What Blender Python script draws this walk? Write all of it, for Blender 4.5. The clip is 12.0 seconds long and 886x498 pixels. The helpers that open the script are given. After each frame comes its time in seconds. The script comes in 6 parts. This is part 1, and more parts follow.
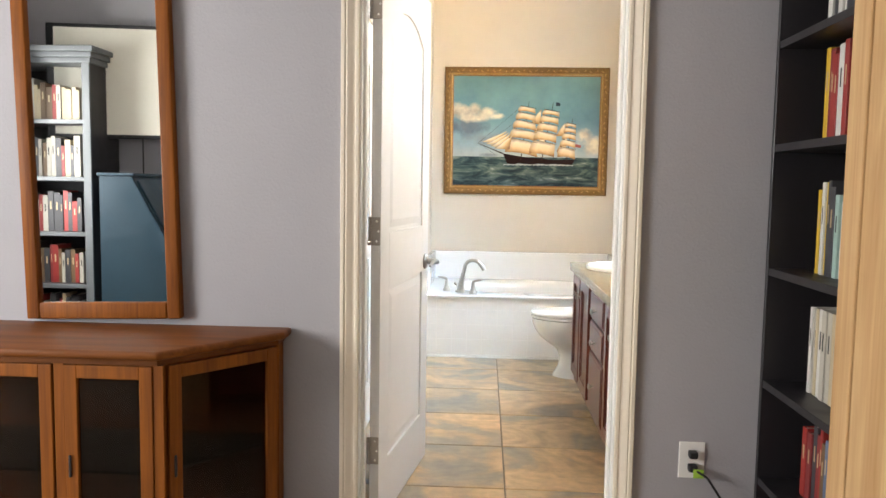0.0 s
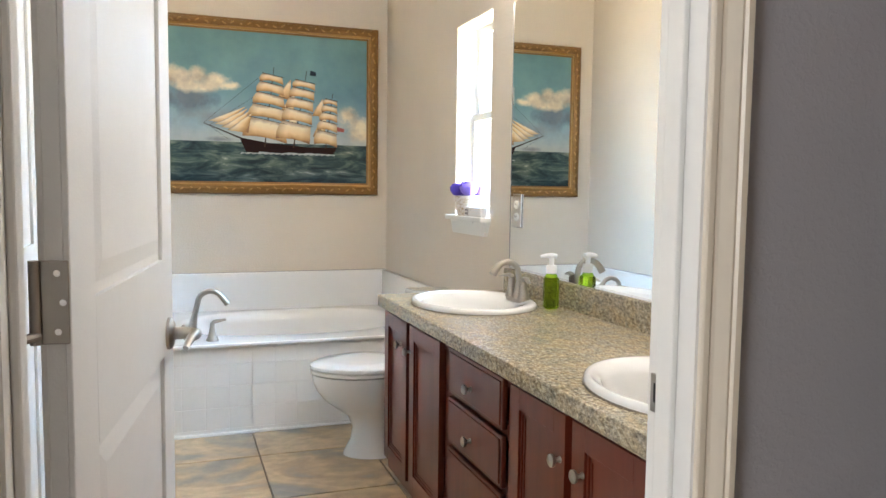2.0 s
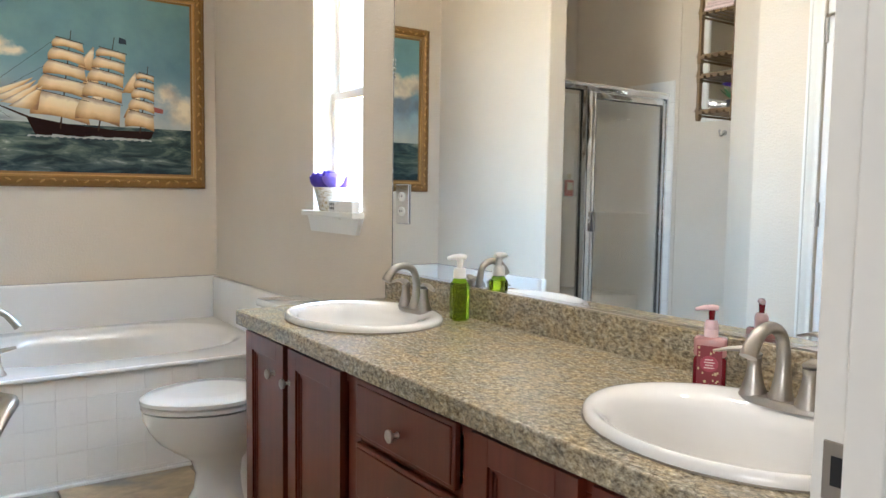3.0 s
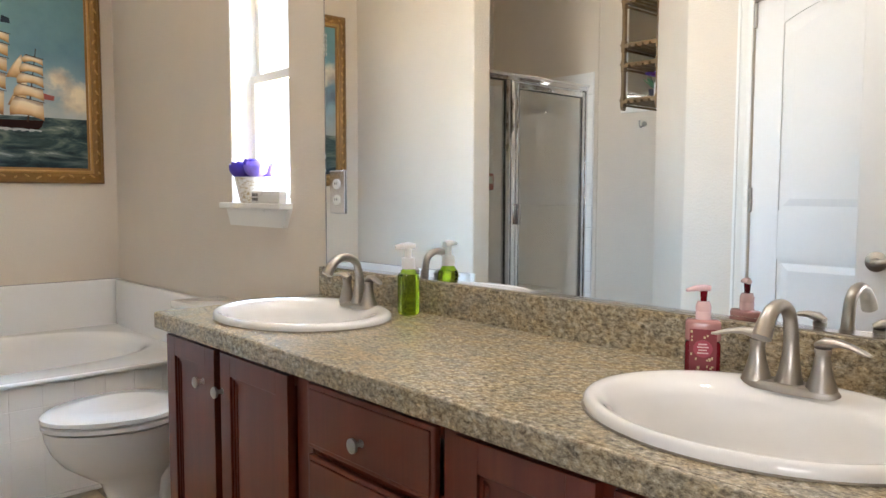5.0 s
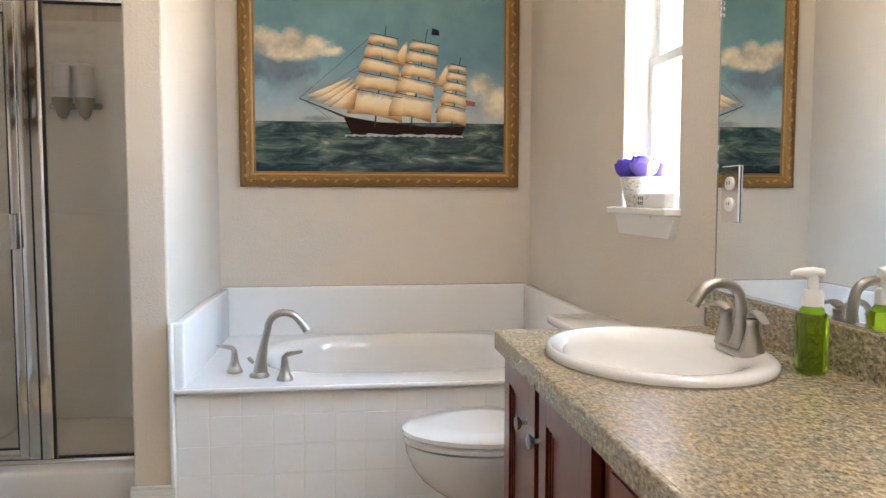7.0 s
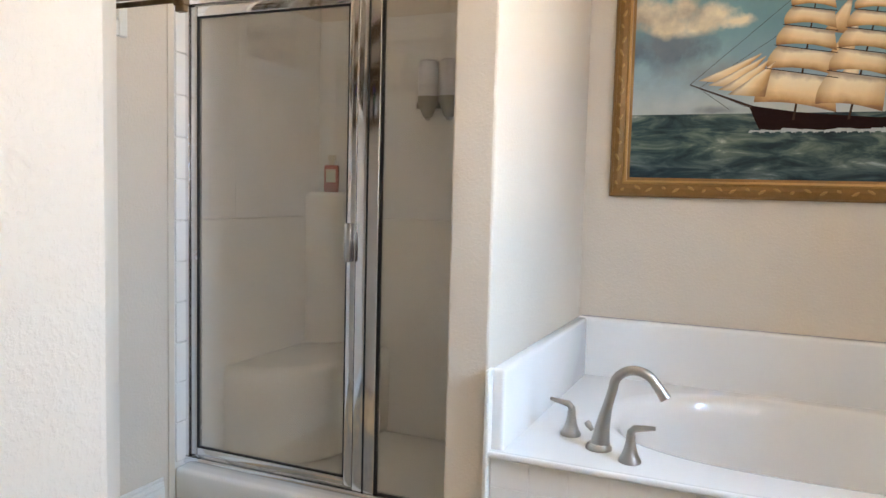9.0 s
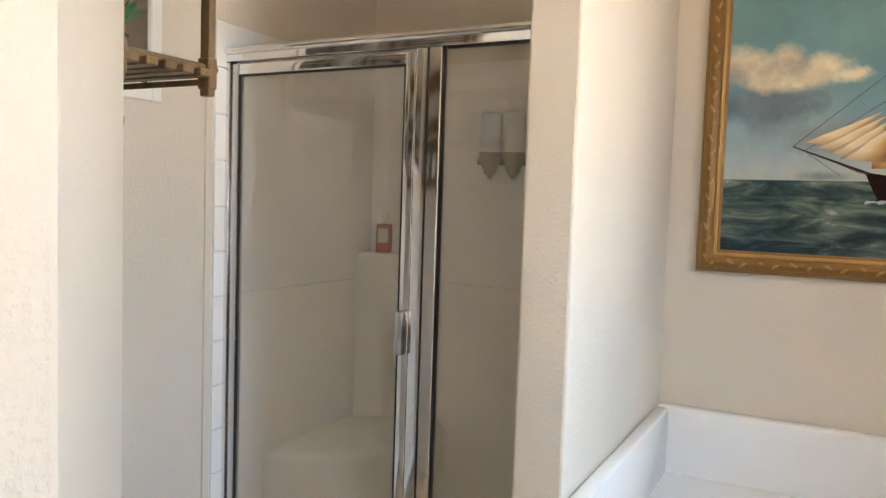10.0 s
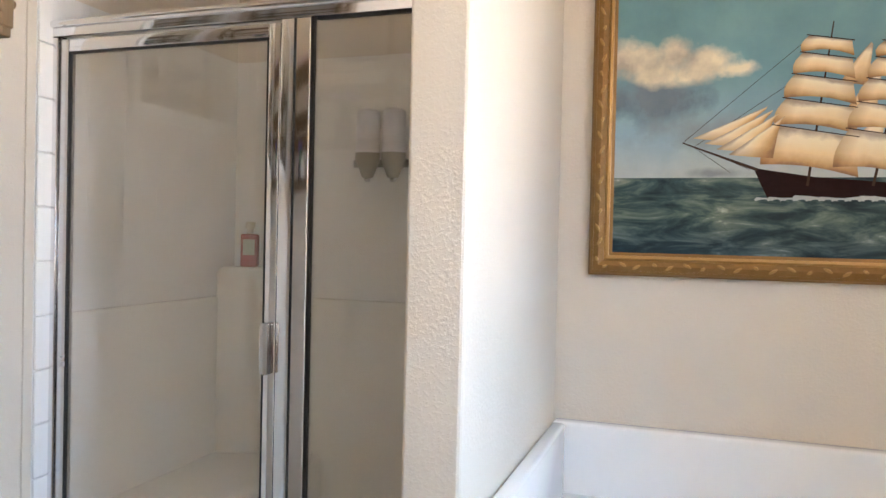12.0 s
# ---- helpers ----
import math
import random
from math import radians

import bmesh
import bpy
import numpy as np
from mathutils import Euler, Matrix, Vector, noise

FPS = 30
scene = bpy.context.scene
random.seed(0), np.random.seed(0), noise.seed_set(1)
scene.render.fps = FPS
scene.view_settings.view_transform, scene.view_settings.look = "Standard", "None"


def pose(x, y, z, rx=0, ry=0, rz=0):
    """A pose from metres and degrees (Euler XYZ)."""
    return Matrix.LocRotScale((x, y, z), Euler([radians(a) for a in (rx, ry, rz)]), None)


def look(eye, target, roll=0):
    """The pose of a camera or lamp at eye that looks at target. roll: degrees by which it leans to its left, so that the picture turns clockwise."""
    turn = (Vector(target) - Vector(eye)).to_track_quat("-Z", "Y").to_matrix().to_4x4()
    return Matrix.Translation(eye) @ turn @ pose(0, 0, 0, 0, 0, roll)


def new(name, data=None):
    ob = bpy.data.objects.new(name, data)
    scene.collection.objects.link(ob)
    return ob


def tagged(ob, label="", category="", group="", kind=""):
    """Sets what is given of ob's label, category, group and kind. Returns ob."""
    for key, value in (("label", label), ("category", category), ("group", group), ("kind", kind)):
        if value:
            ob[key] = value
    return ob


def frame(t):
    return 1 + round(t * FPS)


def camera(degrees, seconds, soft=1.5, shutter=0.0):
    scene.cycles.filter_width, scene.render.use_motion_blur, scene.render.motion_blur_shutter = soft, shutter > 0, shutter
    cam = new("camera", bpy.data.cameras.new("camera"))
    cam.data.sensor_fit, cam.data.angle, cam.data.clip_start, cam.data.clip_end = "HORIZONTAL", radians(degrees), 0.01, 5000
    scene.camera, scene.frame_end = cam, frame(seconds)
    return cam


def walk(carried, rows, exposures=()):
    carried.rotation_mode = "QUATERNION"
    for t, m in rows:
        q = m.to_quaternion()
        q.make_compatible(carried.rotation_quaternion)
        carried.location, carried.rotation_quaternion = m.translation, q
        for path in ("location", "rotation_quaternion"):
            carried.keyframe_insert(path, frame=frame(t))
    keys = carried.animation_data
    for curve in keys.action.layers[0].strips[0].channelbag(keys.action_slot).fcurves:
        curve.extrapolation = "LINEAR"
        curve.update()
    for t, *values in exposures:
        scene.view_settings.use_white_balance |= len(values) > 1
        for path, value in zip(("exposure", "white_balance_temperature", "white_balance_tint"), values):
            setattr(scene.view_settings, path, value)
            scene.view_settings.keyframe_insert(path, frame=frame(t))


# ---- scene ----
cam = camera(61.2, 12.0)
EXPOSURES = [(0.0, 0.58, 6500, 11), (1.5, 0.20, 6250, 11), (2.5, -0.10, 6150, 11), (3.5, -0.23, 6150, 12), (5.5, -0.27, 6450, 15), (8.5, -0.14, 6500, 16), (9.0, -0.20, 6500, 16), (10.0, -0.24, 6850, 15), (11.5, -0.16, 6450, 16), (12.0, 0.02, 6350, 17)]
PATH = [
    (0, (0.327, -0.152, 1.242), (0.217, 1.838, 1.076), 0.9),
    (0.5, (0.32, 0.293, 1.228), (0.301, 2.287, 1.073), 0.7),
    (1, (0.265, 0.696, 1.222), (0.388, 2.687, 1.075), 0.8),
    (1.5, (0.187, 1.074, 1.231), (0.576, 3.03, 1.08), 0.8),
    (2, (0.081, 1.474, 1.22), (0.754, 3.35, 1.064), 0.7),
    (2.5, (0.05, 1.818, 1.192), (0.963, 3.591, 1.04), 0.6),
    (3, (0.041, 2.053, 1.184), (1.176, 3.693, 1.032), 0.8),
    (3.5, (0.027, 2.192, 1.167), (1.34, 3.695, 1.026), 0.7),
    (3.7, (0.027, 2.237, 1.157), (1.39, 3.694, 1.022), 0.7),
    (5.3, (0.061, 2.284, 1.125), (1.375, 3.783, 0.969), -0.4),
    (5.5, (0.112, 2.302, 1.118), (1.338, 3.875, 0.964), -0.4),
    (6, (0.267, 2.335, 1.115), (1.181, 4.107, 0.962), -0.3),
    (6.5, (0.394, 2.402, 1.12), (0.91, 4.329, 0.977), -0.1),
    (6.7, (0.434, 2.454, 1.124), (0.823, 4.411, 0.985), -0.1),
    (8.3, (0.604, 3.099, 1.16), (0.273, 5.066, 1.021), 1.0),
    (8.5, (0.61, 3.159, 1.163), (0.099, 5.088, 1.023), 1.0),
    (9, (0.572, 3.291, 1.191), (-0.227, 5.118, 1.033), 1.5),
    (9.5, (0.487, 3.48, 1.279), (-0.412, 5.26, 1.126), 1.7),
    (10, (0.411, 3.571, 1.4), (-0.522, 5.335, 1.27), 1.9),
    (10.5, (0.376, 3.617, 1.519), (-0.559, 5.382, 1.421), 1.9),
    (11, (0.357, 3.637, 1.555), (-0.546, 5.42, 1.487), 1.8),
    (11.5, (0.334, 3.692, 1.448), (-0.497, 5.51, 1.404), 1.7),
    (12, (0.304, 3.805, 1.298), (-0.335, 5.7, 1.265), 1.3),
]
walk(cam, [(t, look(eye, target, roll)) for t, eye, target, roll in PATH], EXPOSURES)

# ---- light ----
world = bpy.data.worlds.new("sky")
scene.world = world
world.use_nodes = True
_wn = world.node_tree.nodes
_sky = _wn.new("ShaderNodeTexSky")
_sky.sky_type, _sky.sun_disc = "NISHITA", False
_sky.sun_elevation, _sky.sun_rotation = radians(50), radians(200)
world.node_tree.links.new(_sky.outputs[0], _wn["Background"].inputs[0])
_wn["Background"].inputs[1].default_value = 0.12


def area_lamp(name, eye, target, w, h, watts, colour, spread=180):
    d = bpy.data.lights.new(name, "AREA")
    d.shape, d.size, d.size_y, d.energy, d.color = "RECTANGLE", w, h, watts, colour
    d.spread = radians(spread)
    ob = new(name, d)
    ob.matrix_world = look(eye, target)
    return ob


SUN = bpy.data.lights.new("sun", "SUN")
SUN.energy, SUN.angle, SUN.color = 2.5, radians(0.5), (1.0, 0.95, 0.88)
new("sun", SUN).matrix_world = look((0, 0, 10), (6.0, 3.0, 0))
# daylight in the bathroom window: blue sky falling in from above, sunlit ground shining up from below
area_lamp("window_sky_light", (2.28, 4.95, 1.95), (1.48, 4.95, 1.35), 1.9, 1.2, 440.0, (0.46, 0.72, 1.0), 160)
area_lamp("window_ground_light", (2.28, 4.95, 1.00), (1.48, 4.95, 1.75), 1.9, 1.2, 400.0, (1.0, 0.80, 0.48), 140)
area_lamp("front_window_light", (-3.36, 0.25, 1.55), (0.0, 1.6, 1.2), 1.5, 1.25, 105.0, (0.98, 0.96, 0.94))


# ---- materials ----
def nodes_of(name):
    m = bpy.data.materials.new(name)
    m.use_nodes = True
    return m, m.node_tree.nodes, m.node_tree.links, m.node_tree.nodes["Principled BSDF"]


def coords(n, l, scale=(1, 1, 1), rot=(0, 0, 0), world_space=False):
    mp = n.new("ShaderNodeMapping")
    mp.inputs["Scale"].default_value, mp.inputs["Rotation"].default_value = scale, rot
    if world_space:
        l.new(n.new("ShaderNodeNewGeometry").outputs["Position"], mp.inputs[0])
    else:
        l.new(n.new("ShaderNodeTexCoord").outputs["Object"], mp.inputs[0])
    return mp.outputs[0]


def noise_tex(n, l, vec, scale, detail=4, rough=0.55, distort=0.0):
    t = n.new("ShaderNodeTexNoise")
    t.inputs["Scale"].default_value, t.inputs["Detail"].default_value = scale, detail
    t.inputs["Roughness"].default_value, t.inputs["Distortion"].default_value = rough, distort
    l.new(vec, t.inputs["Vector"])
    return t.outputs[0]


def ramp(n, l, fac, stops):
    r = n.new("ShaderNodeValToRGB")
    e = r.color_ramp.elements
    while len(e) < len(stops):
        e.new(0.5)
    for k, (p, c) in zip(e, stops):
        k.position, k.color = p, (*c, 1)
    l.new(fac, r.inputs[0])
    return r.outputs[0]


def math_node(n, l, op, a, b):
    m = n.new("ShaderNodeMath")
    m.operation = op
    for i, v in enumerate((a, b)):
        if isinstance(v, (int, float)):
            m.inputs[i].default_value = v
        else:
            l.new(v, m.inputs[i])
    return m.outputs[0]


def mix_rgb(n, l, fac, a, b, blend="MIX"):
    m = n.new("ShaderNodeMix")
    m.data_type, m.blend_type = "RGBA", blend
    for sock, v in ((m.inputs[0], fac), (m.inputs[6], a), (m.inputs[7], b)):
        if isinstance(v, (int, float)):
            sock.default_value = v
        elif isinstance(v, tuple):
            sock.default_value = (*v, 1)
        else:
            l.new(v, sock)
    return m.outputs[2]


def bump(n, l, b, height, strength, distance):
    k = n.new("ShaderNodeBump")
    k.inputs["Strength"].default_value, k.inputs["Distance"].default_value = strength, distance
    l.new(height, k.inputs["Height"])
    l.new(k.outputs[0], b.inputs["Normal"])


def shade(c, f):
    return tuple(min(1.0, v * f) for v in c)


def paint(name, c, rough=0.5, vary=0.06, relief=0.0, relief_scale=120.0, metal=0.0, coat=0.0, spec=0.5):
    """A plain painted or moulded surface: slight blotches, a fine grain, and relief if asked."""
    m, n, l, b = nodes_of(name)
    v = coords(n, l, world_space=True)
    big = noise_tex(n, l, v, 1.7, 3)
    fine = noise_tex(n, l, v, 60.0, 3)
    f = math_node(n, l, "ADD", math_node(n, l, "MULTIPLY", big, 0.7), math_node(n, l, "MULTIPLY", fine, 0.3))
    l.new(ramp(n, l, f, [(0.3, shade(c, 1 - vary)), (0.7, shade(c, 1 + vary))]), b.inputs["Base Color"])
    b.inputs["Metallic"].default_value = metal
    b.inputs["Coat Weight"].default_value = coat
    b.inputs["Specular IOR Level"].default_value = spec
    l.new(ramp(n, l, noise_tex(n, l, v, 9.0, 3), [(0.3, (rough * 0.85,) * 3), (0.7, (min(1, rough * 1.15),) * 3)]), b.inputs["Roughness"])
    if relief:
        bump(n, l, b, noise_tex(n, l, v, relief_scale, 2, 0.5), relief, 0.004)
    return m


def plaster(name, c, strength=0.26):
    """Wall paint over a knock-down texture: flat raised islands with soft rims."""
    m, n, l, b = nodes_of(name)
    v = coords(n, l, world_space=True)
    big = noise_tex(n, l, v, 1.3, 4)
    l.new(ramp(n, l, big, [(0.25, shade(c, 0.93)), (0.75, shade(c, 1.05))]), b.inputs["Base Color"])
    b.inputs["Roughness"].default_value = 0.62
    isl = ramp(n, l, noise_tex(n, l, v, 95.0, 4, 0.55, 0.1), [(0.47, (0, 0, 0)), (0.62, (1, 1, 1))])
    fine = noise_tex(n, l, v, 320.0, 2)
    h = math_node(n, l, "ADD", isl, math_node(n, l, "MULTIPLY", fine, 0.35))
    bump(n, l, b, h, strength, 0.0022)
    return m


def wood(name, dark, light, rough=0.4, axis=2, scale=1.0, coat=0.15):
    """Straight grain along one axis, with pores and slow colour drift."""
    m, n, l, b = nodes_of(name)
    s = [26 * scale] * 3
    s[axis] = 1.6 * scale
    v = coords(n, l, scale=tuple(s), world_space=True)
    g = noise_tex(n, l, v, 1.0, 5, 0.6, 0.8)
    s2 = [170 * scale] * 3
    s2[axis] = 6 * scale
    p = noise_tex(n, l, coords(n, l, scale=tuple(s2), world_space=True), 1.0, 2)
    f = math_node(n, l, "ADD", math_node(n, l, "MULTIPLY", g, 0.75), math_node(n, l, "MULTIPLY", p, 0.25))
    l.new(ramp(n, l, f, [(0.33, dark), (0.66, light)]), b.inputs["Base Color"])
    b.inputs["Roughness"].default_value = rough
    b.inputs["Coat Weight"].default_value, b.inputs["Coat Roughness"].default_value = coat, 0.25
    b.inputs["Specular IOR Level"].default_value = 0.25 + coat * 0.7
    bump(n, l, b, p, 0.15 if coat < 0.2 else 0.03, 0.001)
    return m


def glassy(name, c=(1, 1, 1), rough=0.02, ior=1.45):
    m, n, l, b = nodes_of(name)
    b.inputs["Base Color"].default_value = (*c, 1)
    b.inputs["Roughness"].default_value, b.inputs["IOR"].default_value = rough, ior
    b.inputs["Transmission Weight"].default_value = 1.0
    return m


def thin_pane(name, tint, gloss, haze=0.0):
    """A thin pane: mostly see-through, with a share of mirror that grows at grazing angles."""
    m, n, l, b = nodes_of(name)
    tr, gl, mx, fr = n.new("ShaderNodeBsdfTransparent"), n.new("ShaderNodeBsdfGlossy"), n.new("ShaderNodeMixShader"), n.new("ShaderNodeLayerWeight")
    tr.inputs[0].default_value = (*tint, 1)
    gl.inputs["Roughness"].default_value = 0.02
    fr.inputs[0].default_value = 0.5
    f = math_node(n, l, "MULTIPLY", math_node(n, l, "POWER", fr.outputs[1], 3.5), 0.5)
    l.new(math_node(n, l, "ADD", f, gloss), mx.inputs[0])
    l.new(tr.outputs[0], mx.inputs[1])
    l.new(gl.outputs[0], mx.inputs[2])
    last = mx.outputs[0]
    if haze:     # pale haze mixed in by patches to brighten the pane, like a reflected veil
        df, m2 = n.new("ShaderNodeBsdfDiffuse"), n.new("ShaderNodeMixShader")
        df.inputs[0].default_value = (0.78, 0.74, 0.66, 1)
        v = coords(n, l, scale=(1, 1, 0.4), world_space=True)
        l.new(ramp(n, l, noise_tex(n, l, v, 6.0, 5, 0.6), [(0.3, (haze * 0.75,) * 3), (0.7, (haze * 1.25,) * 3)]), m2.inputs[0])
        l.new(last, m2.inputs[1])
        l.new(df.outputs[0], m2.inputs[2])
        last = m2.outputs[0]
    l.new(last, n["Material Output"].inputs[0])
    return m


def brushed(name, c, rough=0.28):
    m, n, l, b = nodes_of(name)
    v = coords(n, l, scale=(40, 40, 40), world_space=True)
    l.new(ramp(n, l, noise_tex(n, l, v, 1.0, 2), [(0.3, (rough * 0.8,) * 3), (0.7, (rough * 1.2,) * 3)]), b.inputs["Roughness"])
    b.inputs["Base Color"].default_value = (*c, 1)
    b.inputs["Metallic"].default_value = 1.0
    return m


def glow(name, c, strength):
    m, n, l, b = nodes_of(name)
    e = n.new("ShaderNodeEmission")
    e.inputs[0].default_value, e.inputs[1].default_value = (*c, 1), strength
    l.new(e.outputs[0], n["Material Output"].inputs[0])
    return m


def mirror_glass(name):
    m, n, l, b = nodes_of(name)
    b.inputs["Base Color"].default_value = (0.90, 0.92, 0.91, 1)
    b.inputs["Metallic"].default_value, b.inputs["Roughness"].default_value = 1.0, 0.012
    return m


def laminate(name):
    """Speckled stone laminate: grey-green and tan drifts, cream flakes and dark pits."""
    m, n, l, b = nodes_of(name)
    v = coords(n, l, scale=(1, 0.62, 1), rot=(0, 0, 0.35), world_space=True)
    a = noise_tex(n, l, v, 120.0, 7, 0.80, 0.12)
    tan_ = ramp(n, l, a, [(0.35, (0.115, 0.088, 0.052)), (0.43, (0.23, 0.178, 0.106)), (0.49, (0.34, 0.272, 0.165)), (0.55, (0.44, 0.360, 0.228)), (0.61, (0.60, 0.520, 0.36)), (0.68, (0.38, 0.335, 0.24))])
    grey = ramp(n, l, a, [(0.35, (0.095, 0.083, 0.060)), (0.43, (0.185, 0.163, 0.118)), (0.49, (0.28, 0.247, 0.180)), (0.56, (0.39, 0.350, 0.262)), (0.62, (0.57, 0.530, 0.43)), (0.68, (0.30, 0.27, 0.21))])
    drift = ramp(n, l, noise_tex(n, l, v, 24.0, 5, 0.62, 0.4), [(0.38, (0, 0, 0)), (0.58, (1, 1, 1))])
    c = mix_rgb(n, l, drift, tan_, grey)
    pits = ramp(n, l, noise_tex(n, l, v, 150.0, 4, 0.65, 0.5), [(0.36, (0.30, 0.27, 0.22)), (0.42, (1, 1, 1)), (0.60, (1, 1, 1)), (0.66, (1.7, 1.62, 1.45))])
    l.new(mix_rgb(n, l, 0.8, c, pits, "MULTIPLY"), b.inputs["Base Color"])
    b.inputs["Roughness"].default_value = 0.26
    bump(n, l, b, a, 0.06, 0.001)
    return m


def slate(name):
    """Glazed tile that imitates slate: swept ochre, rust and grey veils, other on each tile."""
    m, n, l, b = nodes_of(name)
    info = n.new("ShaderNodeObjectInfo")
    pos = n.new("ShaderNodeNewGeometry").outputs["Position"]
    add = n.new("ShaderNodeVectorMath")
    add.operation = "MULTIPLY_ADD"
    comb = n.new("ShaderNodeCombineXYZ")
    for i in range(3):
        l.new(math_node(n, l, "MULTIPLY", info.outputs["Random"], 37.0 + 19 * i), comb.inputs[i])
    l.new(pos, add.inputs[0])
    add.inputs[1].default_value = (2.1, 2.7, 1.0)
    l.new(comb.outputs[0], add.inputs[2])
    v = add.outputs[0]
    a = noise_tex(n, l, v, 0.85, 5, 0.48, 1.3)
    c = ramp(n, l, a, [(0.30, (0.25, 0.25, 0.24)), (0.42, (0.33, 0.30, 0.25)), (0.50, (0.50, 0.38, 0.235)), (0.58, (0.64, 0.49, 0.31)), (0.68, (0.46, 0.34, 0.22)), (0.78, (0.34, 0.315, 0.28))])
    d = ramp(n, l, noise_tex(n, l, v, 7.0, 5, 0.6), [(0.3, (0.82, 0.82, 0.84)), (0.7, (1.16, 1.13, 1.07))])
    tone = ramp(n, l, info.outputs["Random"], [(0.0, (0.8, 0.84, 0.9)), (1.0, (1.12, 1.04, 0.94))])
    l.new(mix_rgb(n, l, 1.0, mix_rgb(n, l, 1.0, c, d, "MULTIPLY"), tone, "MULTIPLY"), b.inputs["Base Color"])
    b.inputs["Roughness"].default_value = 0.32
    bump(n, l, b, a, 0.25, 0.004)
    return m


M_WALL = plaster("bath_wall_paint", (0.69, 0.617, 0.525))
M_GREY = plaster("grey_wall_paint", (0.362, 0.353, 0.366), 0.18)
M_CEIL = plaster("ceiling_paint", (0.78, 0.77, 0.74), 0.4)
M_TRIM = paint("white_trim_paint", (0.80, 0.79, 0.75), 0.32, 0.03)
M_CREAM = paint("cream_trim_paint", (0.76, 0.68, 0.55), 0.34, 0.04)
M_DOOR = paint("white_door_paint", (0.80, 0.80, 0.79), 0.36, 0.025, 0.12, 260.0)
M_TUB = paint("white_acrylic", (0.84, 0.835, 0.825), 0.12, 0.015, coat=0.4)
M_CERAMIC = paint("white_ceramic", (0.84, 0.84, 0.835), 0.07, 0.012, coat=0.5)
M_TILE = paint("white_wall_tile", (0.85, 0.84, 0.82), 0.15, 0.03, 0.05, 40.0)
M_GROUT = paint("grout", (0.83, 0.81, 0.80), 0.85, 0.08)
M_FGROUT = paint("floor_grout", (0.25, 0.21, 0.165), 0.9, 0.12)
M_SURROUND = paint("shower_acrylic", (0.87, 0.84, 0.78), 0.22, 0.03)
M_SLATE = slate("slate_tile")
M_LAM = laminate("stone_laminate")
M_CHERRY = wood("cherry_cabinet", (0.092, 0.013, 0.0055), (0.142, 0.025, 0.010), 0.30, 2, 0.8, 0.25)
M_OAK = wood("oak_cabinet", (0.115, 0.030, 0.002), (0.27, 0.082, 0.005), 0.62, 2, 0.8, 0.05)
M_OAKX = wood("oak_top", (0.092, 0.026, 0.003), (0.20, 0.060, 0.006), 0.5, 0, 0.8, 0.08)
for m_ in (M_OAK, M_OAKX):
    m_.node_tree.nodes["Principled BSDF"].inputs["Specular IOR Level"].default_value = 0.22
M_PINE = wood("raw_pine", (0.40, 0.225, 0.09), (0.60, 0.40, 0.20), 0.6, 2, 0.5, 0.0)
M_BLACKWOOD = paint("black_brown_veneer", (0.018, 0.016, 0.018), 0.42, 0.2)
M_RACK = wood("walnut_slats", (0.10, 0.060, 0.028), (0.22, 0.145, 0.075), 0.5, 2, 1.0, 0.05)
M_NICKEL = brushed("brushed_nickel", (0.41, 0.385, 0.35), 0.36)
M_CHROME = paint("polished_chrome", (0.78, 0.78, 0.79), 0.10, 0.02, metal=1.0)
M_STEEL = paint("satin_aluminium", (0.62, 0.62, 0.63), 0.24, 0.04, metal=1.0)
M_BLACK = paint("black_rubber", (0.012, 0.012, 0.013), 0.5, 0.2)
M_MIRROR = mirror_glass("mirror_silver")
M_PANE = thin_pane("window_pane", (0.97, 0.98, 0.98), 0.03)
M_SHGLASS = thin_pane("shower_glass", (0.99, 0.988, 0.975), 0.075, 0.085)
# the brown tint puts the shade of the cabinet's inside into the glass
M_CABGLASS_DIM = thin_pane("dimmed_cabinet_glass", (0.36, 0.29, 0.23), 0.02)
M_BACKDROP = glow("bright_outdoors", (0.93, 0.97, 1.0), 2.2)
M_BULB = glow("lamp_glass", (1.0, 0.945, 0.87), 78.0)
M_CARPET = paint("beige_carpet", (0.36, 0.31, 0.25), 0.95, 0.15, 0.8, 300.0)
M_GILT = paint("gilt_frame", (0.235, 0.125, 0.035), 0.42, 0.22, 0.7, 70.0, metal=0.35)
M_GILTL = paint("gilt_highlight", (0.40, 0.23, 0.075), 0.36, 0.2, 0.4, 90.0, metal=0.4)


# ---- mesh helpers ----
def box(bm, a, b, bevel=0.0, seg=1):
    """A box between two corners, its edges rounded if asked."""
    lo, hi = [min(p, q) for p, q in zip(a, b)], [max(p, q) for p, q in zip(a, b)]
    r = bmesh.ops.create_cube(bm, size=1.0)
    for v in r["verts"]:
        v.co = Vector([(lo[i] + hi[i]) / 2 + v.co[i] * (hi[i] - lo[i]) for i in range(3)])
    if bevel:
        e = list({e for v in r["verts"] for e in v.link_edges})
        bmesh.ops.bevel(bm, geom=e, offset=bevel, segments=seg, affect="EDGES", profile=0.5)
    return bm


def bx(a, b, bevel=0.0, seg=1):
    return box(bmesh.new(), a, b, bevel, seg)


